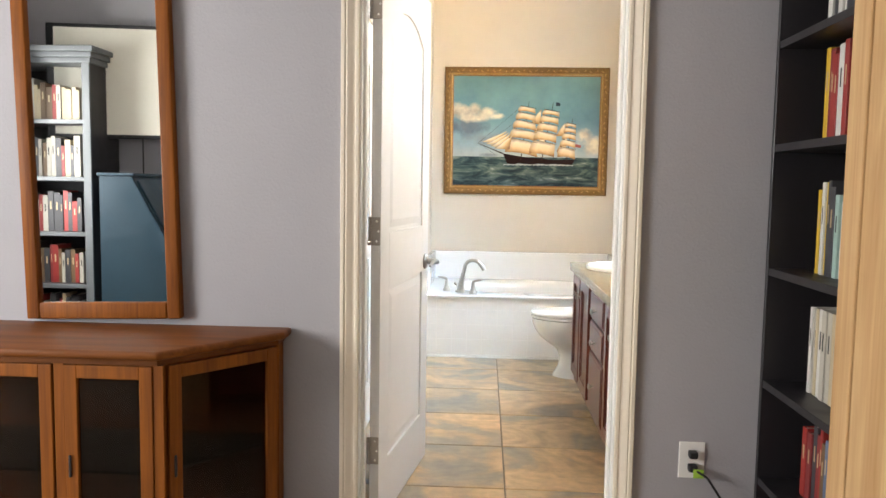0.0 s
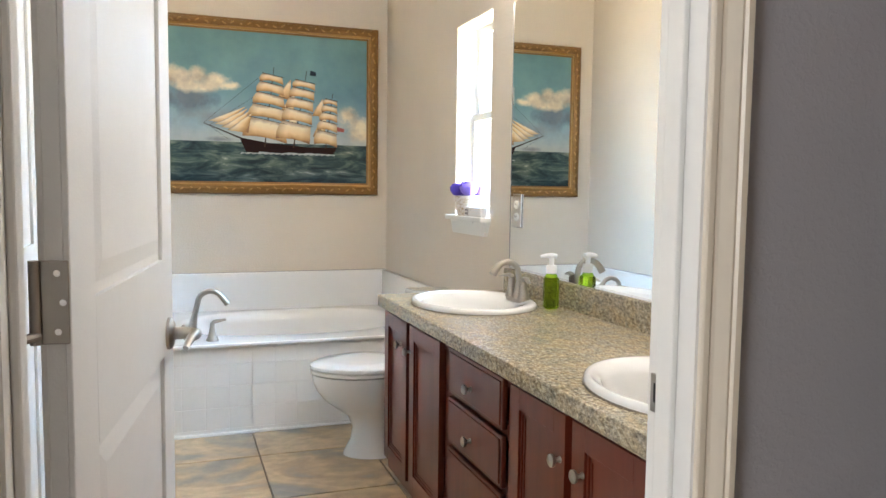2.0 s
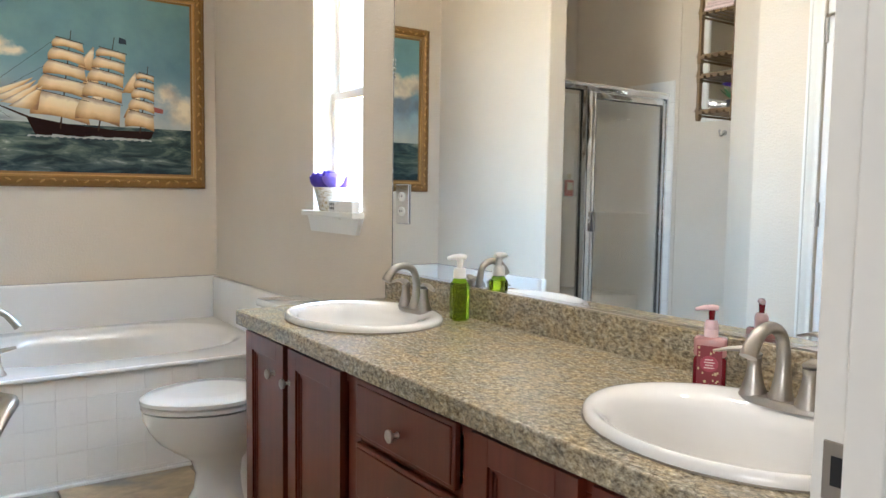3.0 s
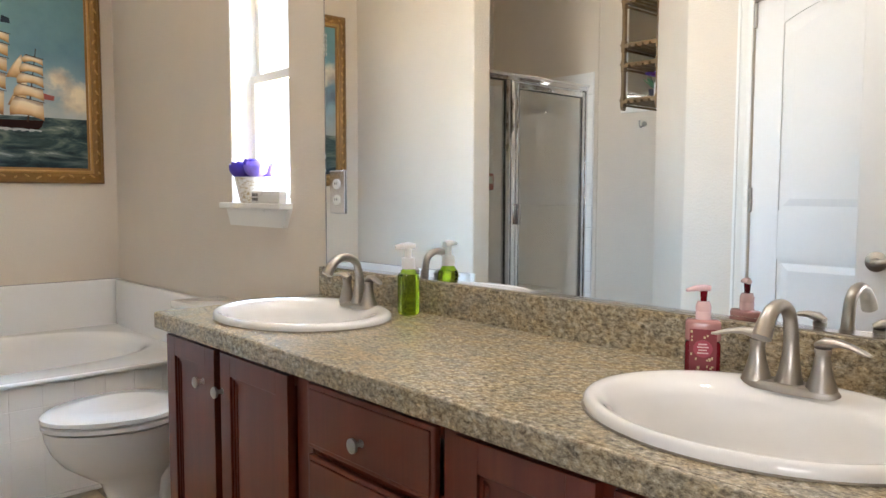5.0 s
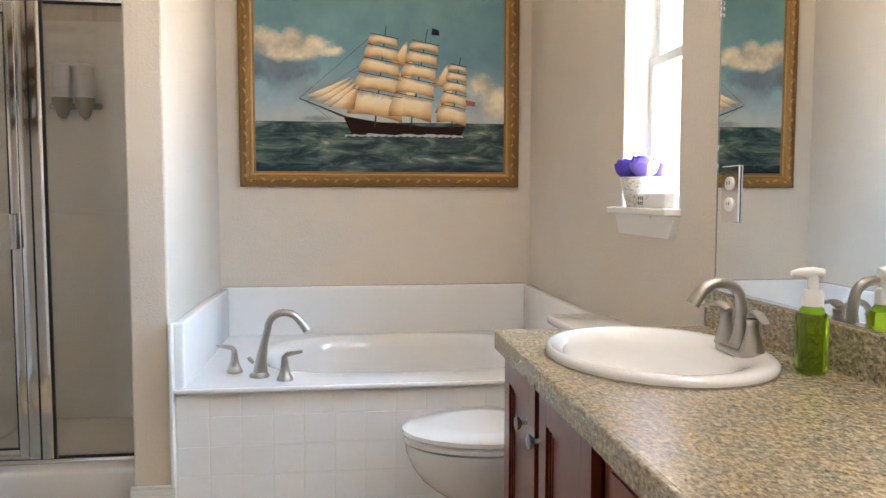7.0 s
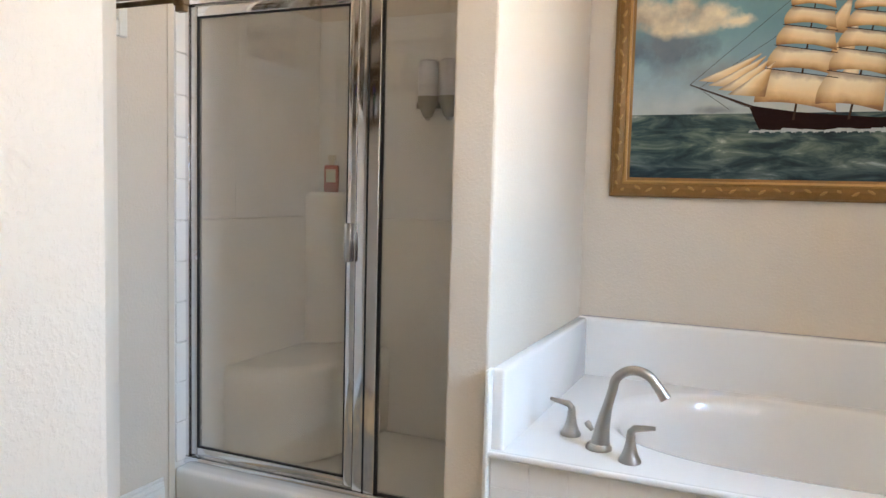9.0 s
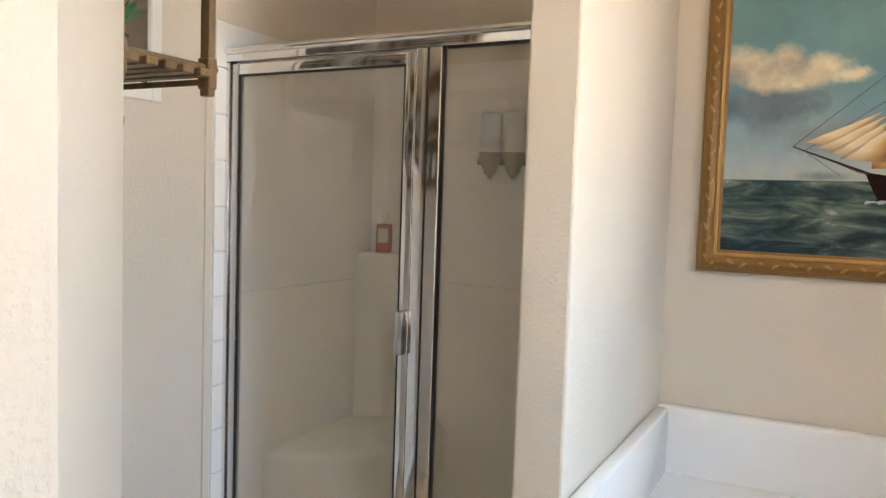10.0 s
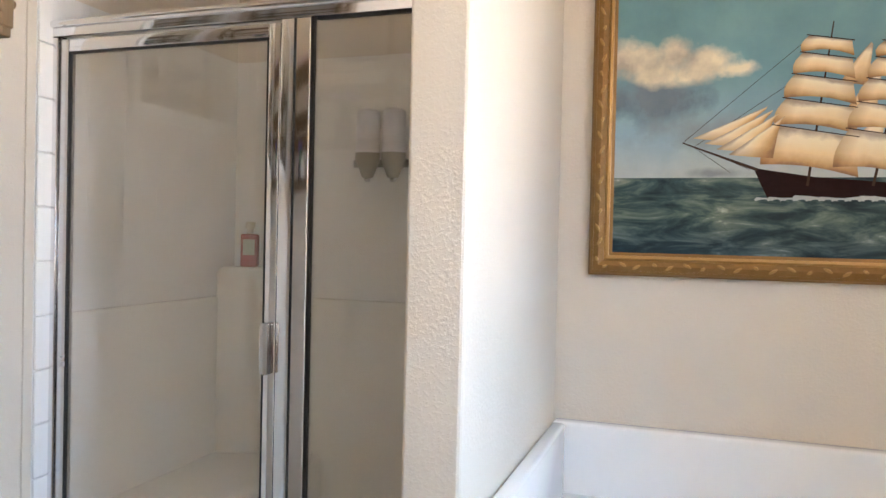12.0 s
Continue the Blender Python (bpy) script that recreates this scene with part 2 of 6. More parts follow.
def prism(pts, z0, z1, bevel=0.0, seg=2):
    """An upright prism over a plan outline (counter-clockwise)."""
    bm = bmesh.new()
    lo = [bm.verts.new((x, y, z0)) for x, y in pts]
    hi = [bm.verts.new((x, y, z1)) for x, y in pts]
    k = len(pts)
    bm.faces.new(list(reversed(lo)))
    bm.faces.new(hi)
    for i in range(k):
        bm.faces.new((lo[i], lo[(i + 1) % k], hi[(i + 1) % k], hi[i]))
    bmesh.ops.recalc_face_normals(bm, faces=bm.faces)
    if bevel:
        bmesh.ops.bevel(bm, geom=list(bm.edges), offset=bevel, segments=seg, affect="EDGES", profile=0.5)
    return bm


def lathe(profile, n=24, at=(0, 0, 0), sx=1.0, sy=1.0, bm=None):
    """Turns (radius, height) pairs round an upright axis; sx and sy squash it into an oval."""
    bm = bm or bmesh.new()
    rings = []
    for r, z in profile:
        if r < 1e-5:
            rings.append([bm.verts.new((at[0], at[1], at[2] + z))])
        else:
            rings.append([bm.verts.new((at[0] + r * sx * math.cos(2 * math.pi * i / n), at[1] + r * sy * math.sin(2 * math.pi * i / n), at[2] + z)) for i in range(n)])
    for p, q in zip(rings, rings[1:]):
        for i in range(n):
            a, b = p[i % len(p)], p[(i + 1) % len(p)]
            c, d = q[(i + 1) % len(q)], q[i % len(q)]
            f = [v for j, v in enumerate((a, b, c, d)) if v not in (a, b, c, d)[:j]]
            if len(f) > 2:
                bm.faces.new(f)
    bmesh.ops.recalc_face_normals(bm, faces=bm.faces)
    return bm


def tube(points, radii, n=12, bm=None):
    """A round bar along points; radii: one number or one a point."""
    bm = bm or bmesh.new()
    pts = [Vector(p) for p in points]
    rs = [radii] * len(pts) if isinstance(radii, (int, float)) else radii
    rings, side = [], None
    for i, p in enumerate(pts):
        d = (pts[min(i + 1, len(pts) - 1)] - pts[max(i - 1, 0)]).normalized()
        if side is None:
            side = d.orthogonal().normalized()
        side = (side - d * side.dot(d)).normalized()
        up = d.cross(side)
        rings.append([bm.verts.new(p + (side * math.cos(2 * math.pi * k / n) + up * math.sin(2 * math.pi * k / n)) * rs[i]) for k in range(n)])
    for a, b in zip(rings, rings[1:]):
        for k in range(n):
            bm.faces.new((a[k], a[(k + 1) % n], b[(k + 1) % n], b[k]))
    bm.faces.new(list(reversed(rings[0])))
    bm.faces.new(rings[-1])
    bmesh.ops.recalc_face_normals(bm, faces=bm.faces)
    return bm


def arc(centre, r, a0, a1, n, u=(1, 0, 0), v=(0, 0, 1)):
    c, u, v = Vector(centre), Vector(u), Vector(v)
    return [c + u * r * math.cos(radians(a0 + (a1 - a0) * i / n)) + v * r * math.sin(radians(a0 + (a1 - a0) * i / n)) for i in range(n + 1)]


def mesh_of(name, bm, material, smooth=False):
    me = bpy.data.meshes.new(name)
    bm.to_mesh(me)
    bm.free()
    me.materials.append(material)
    if smooth:
        me.polygons.foreach_set("use_smooth", [True] * len(me.polygons))
        me.set_sharp_from_angle(angle=radians(38))
    return me


def part(name, bm, material, parent, label="", smooth=False):
    ob = new(name, mesh_of(name, bm, material, smooth))
    ob.parent = parent
    return tagged(ob, label)


def thing(name, label, category, group="", at=(0, 0, 0), rz=0.0):
    ob = new(name)
    ob.empty_display_size = 0.05
    ob.matrix_world = pose(*at, 0, 0, rz)
    return tagged(ob, label, category, group)


def solid(name, bm, material, label, category, smooth=False, group=""):
    """A thing that is one mesh."""
    return tagged(new(name, mesh_of(name, bm, material, smooth)), label, category, group)


def structure(name, bm, material, label, category, smooth=False):
    return tagged(new(name, mesh_of(name, bm, material, smooth)), label, category, kind="structure")


# ---- plan ----
XR, YB, XL, H = 1.425, 6.36, -0.252, 3.00     # right wall, back wall, left wall, ceiling
YD0, YD1 = 2.340, 2.442                        # the two faces of the wall with the entry door
XREC, YREC = -1.43, 4.31                      # recess beside the shower
XC0, XC1, YC = -0.27, -0.140, 5.262            # end wall between shower and tub
DX0, DX1, DTOP = -0.088, 0.772, 2.05          # entry door opening
FX0, FX1, FY0 = -3.30, 1.60, -1.05            # front room

# floors
structure("floor_bathroom", bx((-1.6, 2.402, -0.12), (1.56, 6.5, -0.009)), M_FGROUT, "dark grout bed under slate-look floor tiles", "floor")
structure("floor_front_room", bx((FX0 - 0.14, FY0 - 0.14, -0.12), (FX1 + 0.14, 2.40, 0.004)), M_CARPET, "beige carpet of the front room", "floor")
structure("ceiling_bathroom", bx((-1.6, YD1, H), (1.56, 6.5, H + 0.12)), M_CEIL, "white textured bathroom ceiling", "ceiling")
structure("ceiling_front_room", bx((FX0 - 0.14, FY0 - 0.14, H), (FX1 + 0.14, YD1 - 0.01, H + 0.12)), M_CEIL, "white textured ceiling of the front room", "ceiling")

# walls of the bathroom
WY0, WY1, WZ0, WZ1 = 4.600, 5.045, 1.099, 2.03
b = bmesh.new()
for lo, hi in (((YD1, 0), (WY0, H)), ((WY1, 0), (YB + 0.14, H)), ((WY0, 0), (WY1, WZ0)), ((WY0, WZ1), (WY1, H))):
    box(b, (XR, lo[0], lo[1]), (XR + 0.15, hi[0], hi[1]))
structure("wall_east", b, M_WALL, "beige textured wall with a narrow window", "wall")
structure("wall_north", bx((XREC - 0.14, YB, 0), (XR, YB + 0.14, H)), M_WALL, "beige textured wall behind the bathtub", "wall")
structure("wall_between", prism([(XC0, YC), (XC1, YC), (XC1, YB), (XC0, YB)], 0, H, 0.008), M_WALL, "beige textured end wall between shower and bathtub", "wall")
structure("wall_recess", bx((XREC - 0.14, YREC - 0.1, 0), (XREC, YB, H)), M_WALL, "beige textured wall of the recess and shower", "wall")
# left wall with a second door, its corner cut off at an angle
D2Y0, D2Y1 = 2.915, 3.733
b = bmesh.new()
box(b, (XL - 0.12, YD1, 0), (XL, D2Y0, H))
box(b, (XL - 0.12, D2Y0, DTOP), (XL, D2Y1, H))
structure("wall_west_near", b, M_WALL, "beige textured wall round the closed white door", "wall")
structure("wall_west_corner", prism([(XL, D2Y1), (XL, 4.034), (-0.68, 4.453), (XREC, 4.453), (XREC, YREC - 0.05), (-0.60, YREC - 0.12), (XL - 0.12, 3.97), (XL - 0.12, D2Y1)], 0, H, 0.010), M_WALL, "beige textured wall with an angled corner", "wall")
structure("closet_back", bx((XL - 0.62, YD1, 0), (XL - 0.56, 4.05, H)), M_WALL, "plain wall behind the closed door", "wall")

# wall with the entry door: grey on the front room's side, beige inside
b = bmesh.new()
for x0, x1, z0, z1 in ((FX0, DX0 - 0.02, 0, H), (DX1 + 0.02, FX1, 0, H), (DX0 - 0.02, DX1 + 0.02, DTOP + 0.02, H)):
    box(b, (x0, YD0, z0), (x1, (YD0 + YD1) / 2, z1))
structure("wall_entry_front", b, M_GREY, "grey painted wall round the bathroom door", "wall")
b = bmesh.new()
for x0, x1, z0, z1 in ((XL - 0.62, DX0 - 0.02, 0, H), (DX1 + 0.02, XR + 0.15, 0, H), (DX0 - 0.02, DX1 + 0.02, DTOP + 0.02, H)):
    box(b, (x0, (YD0 + YD1) / 2, z0), (x1, YD1, z1))
structure("wall_entry_back", b, M_WALL, "beige painted inner side of the entry wall", "wall")
structure("wall_trim_strip", bx((XREC, 5.370, 0), (XREC + 0.007, 5.401, H), 0.002, 1), M_WALL, "beige painted wall edge beside the shower tiles", "wall edge", True)
# front room
structure("wall_front_east", bx((FX1, FY0 - 0.14, 0), (FX1 + 0.14, YD0, H)), M_GREY, "grey painted wall behind the bookcases", "wall")
structure("wall_front_south", bx((FX0, FY0 - 0.14, 0), (FX1, FY0, H)), M_GREY, "grey painted wall behind the desk", "wall")
b = bmesh.new()
for y0, y1, z0, z1 in ((FY0 - 0.14, -0.55, 0, H), (1.05, YD0 + 0.07, 0, H), (-0.55, 1.05, 0, 0.90), (-0.55, 1.05, 2.20, H)):
    box(b, (FX0 - 0.14, y0, z0), (FX0, y1, z1))
structure("wall_front_west", b, M_GREY, "grey painted wall with a wide window", "wall")


# ---- doors and trim ----
def casing(name, axis, c0, c1, top, face, out, width, material, label):
    """A moulded door casing in three stepped layers. axis 0: opening along x; 1: along y. out: the way it stands off the wall."""
    t = tagged(new(name), label, "door casing", kind="structure")

    prof = ((0.0, 0.0), (0.0, 0.008), (0.05, 0.010), (0.20, 0.010), (0.25, 0.0075), (0.36, 0.009), (0.52, 0.0135), (0.66, 0.017), (0.74, 0.0155), (0.80, 0.0195), (0.97, 0.019), (1.0, 0.016), (1.0, 0.0))
    ring = lambda u, du, z, dz: [(u + du * width * a, z + dz * width * a, out * d) for a, d in prof]
    ends = [ring(c0, -1, 0.0, 0), ring(c0, -1, top, 1), ring(c1, 1, top, 1), ring(c1, 1, 0.0, 0)]
    for nm, p, q in (("side_casing", 0, 1), ("head_casing", 1, 2), ("side_casing", 2, 3)):
        bm = bmesh.new()
        A, B = [[bm.verts.new((u, face + d, z) if axis == 0 else (face + d, u, z)) for u, z, d in ends[k]] for k in (p, q)]
        for i in range(len(A)):
            j = (i + 1) % len(A)
            bm.faces.new((A[i], A[j], B[j], B[i]))
        bm.faces.new(A), bm.faces.new(list(reversed(B)))
        bmesh.ops.recalc_face_normals(bm, faces=bm.faces)
        part(nm, bm, material, t)
    return t


def door_leaf(w, h, t, material):
    """A two-panel leaf along +x from the hinge at the origin; the upper panel has an arched top. Sunk panels on both faces."""
    bm = bmesh.new()
    stile = 0.115
    x0, x1 = stile, w - stile
    panels = [(0.22, 0.86, False), (1.06, h - 0.14, True)]
    box(bm, (0, -t / 2 + 0.008, 0), (w, t / 2 - 0.008, h))
    for side in (-1, 1):
        y0, y1 = side * (t / 2 - 0.008), side * t / 2
        box(bm, (0, y0, 0), (x0, y1, h), 0.0012)
        box(bm, (x1, y0, 0), (w, y1, h), 0.0012)
        zs = [0.0] + [z for p in panels for z in p[:2]] + [h]
        for z0, z1 in ((zs[0], zs[1]), (zs[2], zs[3])):
            box(bm, (x0, y0, z0), (x1, y1, z1))
        # top rail with an arched underside
        n = 14
        for i in range(n):
            ua, ub = i / n, (i + 1) / n
            f = lambda u: panels[1][1] - 0.085 * (2 * u - 1) ** 2 * (1.0 if abs(2 * u - 1) < 0.98 else 1.0)
            xa, xb = x0 + (x1 - x0) * ua, x0 + (x1 - x0) * ub
            vs = [bm.verts.new((x, y, z)) for y in (y0, y1) for x, z in ((xa, f(ua)), (xb, f(ub)), (xb, h), (xa, h))]
            bm.faces.new((vs[4], vs[5], vs[6], vs[7]))
            bm.faces.new((vs[0], vs[1], vs[5], vs[4]))
        # raised fields with sloped rims
        for z0, z1, arch in panels:
            m = 0.045
            zt = z1 - (0.085 if arch else 0)
            lo = [(x0 + 0.016, z0 + 0.016), (x1 - 0.016, z0 + 0.016), (x1 - 0.016, zt - 0.016)]
            hi = [(x0 + m, z0 + m), (x1 - m, z0 + m), (x1 - m, zt - m)]
            if arch:
                for u in [k / 10 for k in range(1, 10)]:
                    lo.append((x1 - 0.016 - u * (x1 - x0 - 0.032), z1 - 0.016 - 0.085 * (2 * u - 1) ** 2))
                    hi.append((x1 - m - u * (x1 - x0 - 2 * m), z1 - m - 0.085 * (2 * u - 1) ** 2))
            lo.append((x0 + 0.016, zt - 0.016))
            hi.append((x0 + m, zt - m))
            a = [bm.verts.new((x, y0, z)) for x, z in lo]
            c = [bm.verts.new((x, y0 + side * 0.006, z)) for x, z in hi]
            bm.faces.new(c)
            for i in range(len(a)):
                bm.faces.new((a[i], a[(i + 1) % len(a)], c[(i + 1) % len(c)], c[i]))
    bmesh.ops.recalc_face_normals(bm, faces=bm.faces)
    return bm


def lever(parent, x, z, y, side, to=-1):
    """A round rose and a curved lever on one face of a leaf."""
    part("rose", tube([(x, y, z), (x, y + side * 0.006, z), (x, y + side * 0.012, z)], [0.034, 0.034, 0.026], 24), M_NICKEL, parent, smooth=True)
    part("lever_handle", tube([(x, y + side * 0.010, z), (x, y + side * 0.045, z), (x + to * 0.012, y + side * 0.058, z), (x + to * 0.045, y + side * 0.060, z + 0.006), (x + to * 0.085, y + side * 0.056, z + 0.004), (x + to * 0.112, y + side * 0.050, z - 0.010)],
                              [0.014, 0.013, 0.012, 0.010, 0.009, 0.006], 12), M_NICKEL, parent, smooth=True)


casing("entry_casing", 0, DX0 - 0.005, DX1 + 0.005, DTOP, YD0, -1, 0.062, M_CREAM, "cream painted moulded casing of the entry door")
casing("entry_casing_inner", 0, DX0 - 0.005, DX1 + 0.005, DTOP, YD1, 1, 0.062, M_TRIM, "white painted moulded casing inside the bathroom")
jamb = tagged(new("entry_jamb"), "white painted door jamb with a stop", "door jamb", kind="structure")
part("jamb_side", bx((DX0 - 0.02, YD0 - 0.002, 0), (DX0, YD1 + 0.002, DTOP)), M_TRIM, jamb)
part("jamb_side", bx((DX1, YD0 - 0.002, 0), (DX1 + 0.02, YD1 + 0.002, DTOP)), M_TRIM, jamb)
part("jamb_head", bx((DX0 - 0.02, YD0 - 0.002, DTOP), (DX1 + 0.02, YD1 + 0.002, DTOP + 0.02)), M_TRIM, jamb)
for x0, x1 in ((DX0, DX0 + 0.011), (DX1 - 0.011, DX1)):
    part("door_stop", bx((x0, YD0 + 0.035, 0), (x1, YD0 + 0.073, DTOP), 0.003, 2), M_TRIM, jamb)
strike = part("strike_plate", bx((DX1 - 0.0028, YD1 - 0.036, 0.884), (DX1, YD1 - 0.006, 0.944), 0.001), M_NICKEL, jamb, "satin nickel strike plate")
part("latch_hole", bx((DX1 - 0.0034, YD1 - 0.028, 0.900), (DX1 - 0.0029, YD1 - 0.015, 0.930)), M_BLACK, strike)

door = tagged(new("door_1"), "white two-panel bathroom door standing open", "door", kind="structure")
door.matrix_world = pose(-0.054, 2.458, 0.012, 0, 0, 81.6)
part("leaf", door_leaf(0.755, 2.03, 0.035, M_DOOR), M_DOOR, door)
lever(door, 0.692, 0.90, -0.0175, -1)
lever(door, 0.692, 0.90, 0.0175, 1)
for hz in (0.28, 1.07, 1.85):
    hp = part("hinge", bx((-0.0035, -0.0165, hz - 0.05), (-0.0005, 0.015, hz + 0.05), 0.0012), M_NICKEL, door, "satin nickel hinge leaf")
    part("knuckle", tube([(-0.004, 0.021, hz - 0.05), (-0.004, 0.021, hz + 0.05)], 0.0065, 10), M_NICKEL, hp, smooth=True)
    for dz in (-0.035, 0.0, 0.035):
        part("screw", tube([(-0.0036, -0.004 - (0.006 if dz == 0 else 0), hz + dz), (-0.0048, -0.004 - (0.006 if dz == 0 else 0), hz + dz)], 0.004, 10), M_CHROME, hp)
part("door_stop_pin", tube([(-0.004, 0.018, 1.03), (-0.045, 0.04, 1.03)], 0.006, 8), M_NICKEL, door)

casing("closet_casing", 1, D2Y0 - 0.002, D2Y1 + 0.002, DTOP + 0.002, XL, 1, 0.062, M_TRIM, "white painted moulded casing of the closed door")
door2 = tagged(new("door_2"), "white two-panel door, closed, in the side wall", "door", kind="structure")
door2.matrix_world = pose(XL - 0.022, D2Y1 - 0.004, 0.012, 0, 0, -90.0)
part("leaf", door_leaf(0.81, 2.03, 0.035, M_DOOR), M_DOOR, door2)
lever(door2, 0.745, 0.90, 0.0175, 1)
for hz in (0.28, 1.10, 1.85):
    part("hinge", tube([(0.0, 0.022, hz - 0.05), (0.0, 0.022, hz + 0.05)], 0.0075, 10), M_NICKEL, door2, smooth=True)
part("hinge_stop", tube([(0.0, 0.024, 1.905), (0.03, 0.05, 1.905), (0.055, 0.055, 1.905)], 0.006, 8), M_NICKEL, door2)


def baseboard(p, q, nrm):
    """A stepped board along the wall from p to q."""
    p, q, nrm = Vector((*p, 0)), Vector((*q, 0)), Vector((*nrm, 0)).normalized()
    bm = bmesh.new()
    for z0, z1, d in ((0.0, 0.075, 0.014), (0.075, 0.095, 0.011), (0.095, 0.110, 0.007)):
        c = [p, q, q + nrm * d, p + nrm * d]
        lo = [bm.verts.new((v.x, v.y, z0)) for v in c]
        hi = [bm.verts.new((v.x, v.y, z1)) for v in c]
        bm.faces.new(hi)
        bm.faces.new(list(reversed(lo)))
        for i in range(4):
            bm.faces.new((lo[i], lo[(i + 1) % 4], hi[(i + 1) % 4], hi[i]))
    bmesh.ops.recalc_face_normals(bm, faces=bm.faces)
    bmesh.ops.bevel(bm, geom=list(bm.edges), offset=0.0025, segments=1, affect="EDGES")
    structure("baseboard", bm, M_TRIM, "white painted moulded baseboard", "baseboard")


baseboard((XC0 - 0.013, YC), (XC1 + 0.013, YC), (0, -1))
baseboard((XREC, 4.456), (XREC, 5.345), (1, 0))
baseboard((XL, D2Y1 + 0.068), (XL, 4.034), (1, 0))
baseboard((XL, 4.034), (-0.68, 4.453), (1, 1))
baseboard((FX0, YD0), (-0.16, YD0), (0, -1))
baseboard((0.835, YD0), (1.24, YD0), (0, -1))

# ---- window over the tub side ----
win = tagged(new("window_1"), "narrow white single-hung window with a deep reveal", "window", kind="structure")
part("reveal", bx((XR + 0.004, WY1 - 0.004, WZ0), (XR + 0.15, WY1, WZ1)), M_TRIM, win)
part("reveal", bx((XR + 0.004, WY0, WZ0), (XR + 0.15, WY0 + 0.004, WZ1)), M_TRIM, win)
part("reveal", bx((XR + 0.004, WY0 + 0.004, WZ1 - 0.004), (XR + 0.15, WY1 - 0.004, WZ1)), M_TRIM, win)
sx0 = XR + 0.085
for nm, z0, z1, dx in (("lower_sash", WZ0 + 0.015, 1.60, 0.0), ("upper_sash", 1.575, WZ1 - 0.004, 0.024)):
    bm = bmesh.new()
    y0, y1, wd = WY0 + 0.006, WY1 - 0.006, 0.034
    box(bm, (sx0 + dx, y0, z0), (sx0 + dx + 0.022, y0 + wd, z1), 0.002)
    box(bm, (sx0 + dx, y1 - wd, z0), (sx0 + dx + 0.022, y1, z1), 0.002)
    box(bm, (sx0 + dx, y0 + wd, z0), (sx0 + dx + 0.022, y1 - wd, z0 + wd), 0.002)
    box(bm, (sx0 + dx, y0 + wd, z1 - wd), (sx0 + dx + 0.022, y1 - wd, z1), 0.002)
    s = part(nm, bm, M_TRIM, win)
    pane = part("pane", bx((sx0 + dx + 0.009, y0 + wd, z0 + wd), (sx0 + dx + 0.013, y1 - wd, z1 - wd)), M_PANE, s)
    pane.visible_shadow = False
b = bx((XR - 0.052, WY0 - 0.014, WZ0 - 0.022), (XR + 0.09, WY1 + 0.012, WZ0), 0.004, 2)
part("window_sill", b, M_TRIM, win)
b = bmesh.new()
for x, d in ((XR - 0.020, 0.0), (XR, 0.0)):
    vs = [bm_v for bm_v in (b.verts.new((x, WY0 - 0.012, WZ0 - 0.024)), b.verts.new((x, WY1 + 0.012, WZ0 - 0.024)), b.verts.new((x, WY1 - 0.022, WZ0 - 0.088)), b.verts.new((x, WY0 + 0.022, WZ0 - 0.088)))]
b.verts.ensure_lookup_table()
v = b.verts
b.faces.new(v[0:4]), b.faces.new(v[4:8])
for i in range(4):
    b.faces.new((v[i], v[(i + 1) % 4], v[4 + (i + 1) % 4], v[4 + i]))
bmesh.ops.recalc_face_normals(b, faces=b.faces)
part("sill_apron", b, M_TRIM, win)
tagged(new("backdrop_outdoors", mesh_of("backdrop", bx((3.2, 1.0, -1.0), (3.22, 9.6, 5.0)), M_BACKDROP)), "bright hazy daylight outside the window", "backdrop", kind="structure")
tagged(new("backdrop_front_outdoors", mesh_of("backdrop", bx((-4.62, -1.6, -0.5), (-4.6, 3.0, 4.2)), M_BACKDROP)), "bright hazy daylight outside the wide window", "backdrop", kind="structure")
fwin = tagged(new("window_2"), "wide white framed window of the front room", "window", kind="structure")
b = bmesh.new()
for y0, y1, z0, z1 in ((-0.55, -0.50, 0.90, 2.20), (1.00, 1.05, 0.90, 2.20), (-0.50, 1.00, 0.90, 0.95), (-0.50, 1.00, 2.15, 2.20), (0.225, 0.275, 0.95, 2.15)):
    box(b, (FX0 - 0.09, y0, z0), (FX0 - 0.04, y1, z1), 0.003)
part("window_frame", b, M_TRIM, fwin)

# ---- painting ----
PX0, PX1, PZ0, PZ1 = -0.035, 1.357, 1.183, 2.262
PY = YB - 0.004
pic = thing("ship_painting", "large oil painting of a sailing ship in an ornate gilt frame", "painting", at=((PX0 + PX1) / 2, PY, PZ0))
pw, ph = (PX1 - PX0) / 2, PZ1 - PZ0


def frame_ring(o0, o1, y0, y1, material, nm, bev):
    """A mitred ring between the insets o0 (outer) and o1 (inner), from depth y0 (outer edge) to y1 (inner edge)."""
    bm = bmesh.new()
    R = []
    for o, y in ((o0, 0.0), (o0, y0), ((o0 + o1) / 2, (y0 + y1) / 2 + bev), (o1, y1), (o1, 0.0)):
        R.append([bm.verts.new(p) for p in ((-pw + o, -y, o), (pw - o, -y, o), (pw - o, -y, ph - o), (-pw + o, -y, ph - o))])
    for a, c in zip(R, R[1:]):
        for i in range(4):
            bm.faces.new((a[i], a[(i + 1) % 4], c[(i + 1) % 4], c[i]))
    bmesh.ops.recalc_face_normals(bm, faces=bm.faces)
    return part(nm, bm, material, pic)


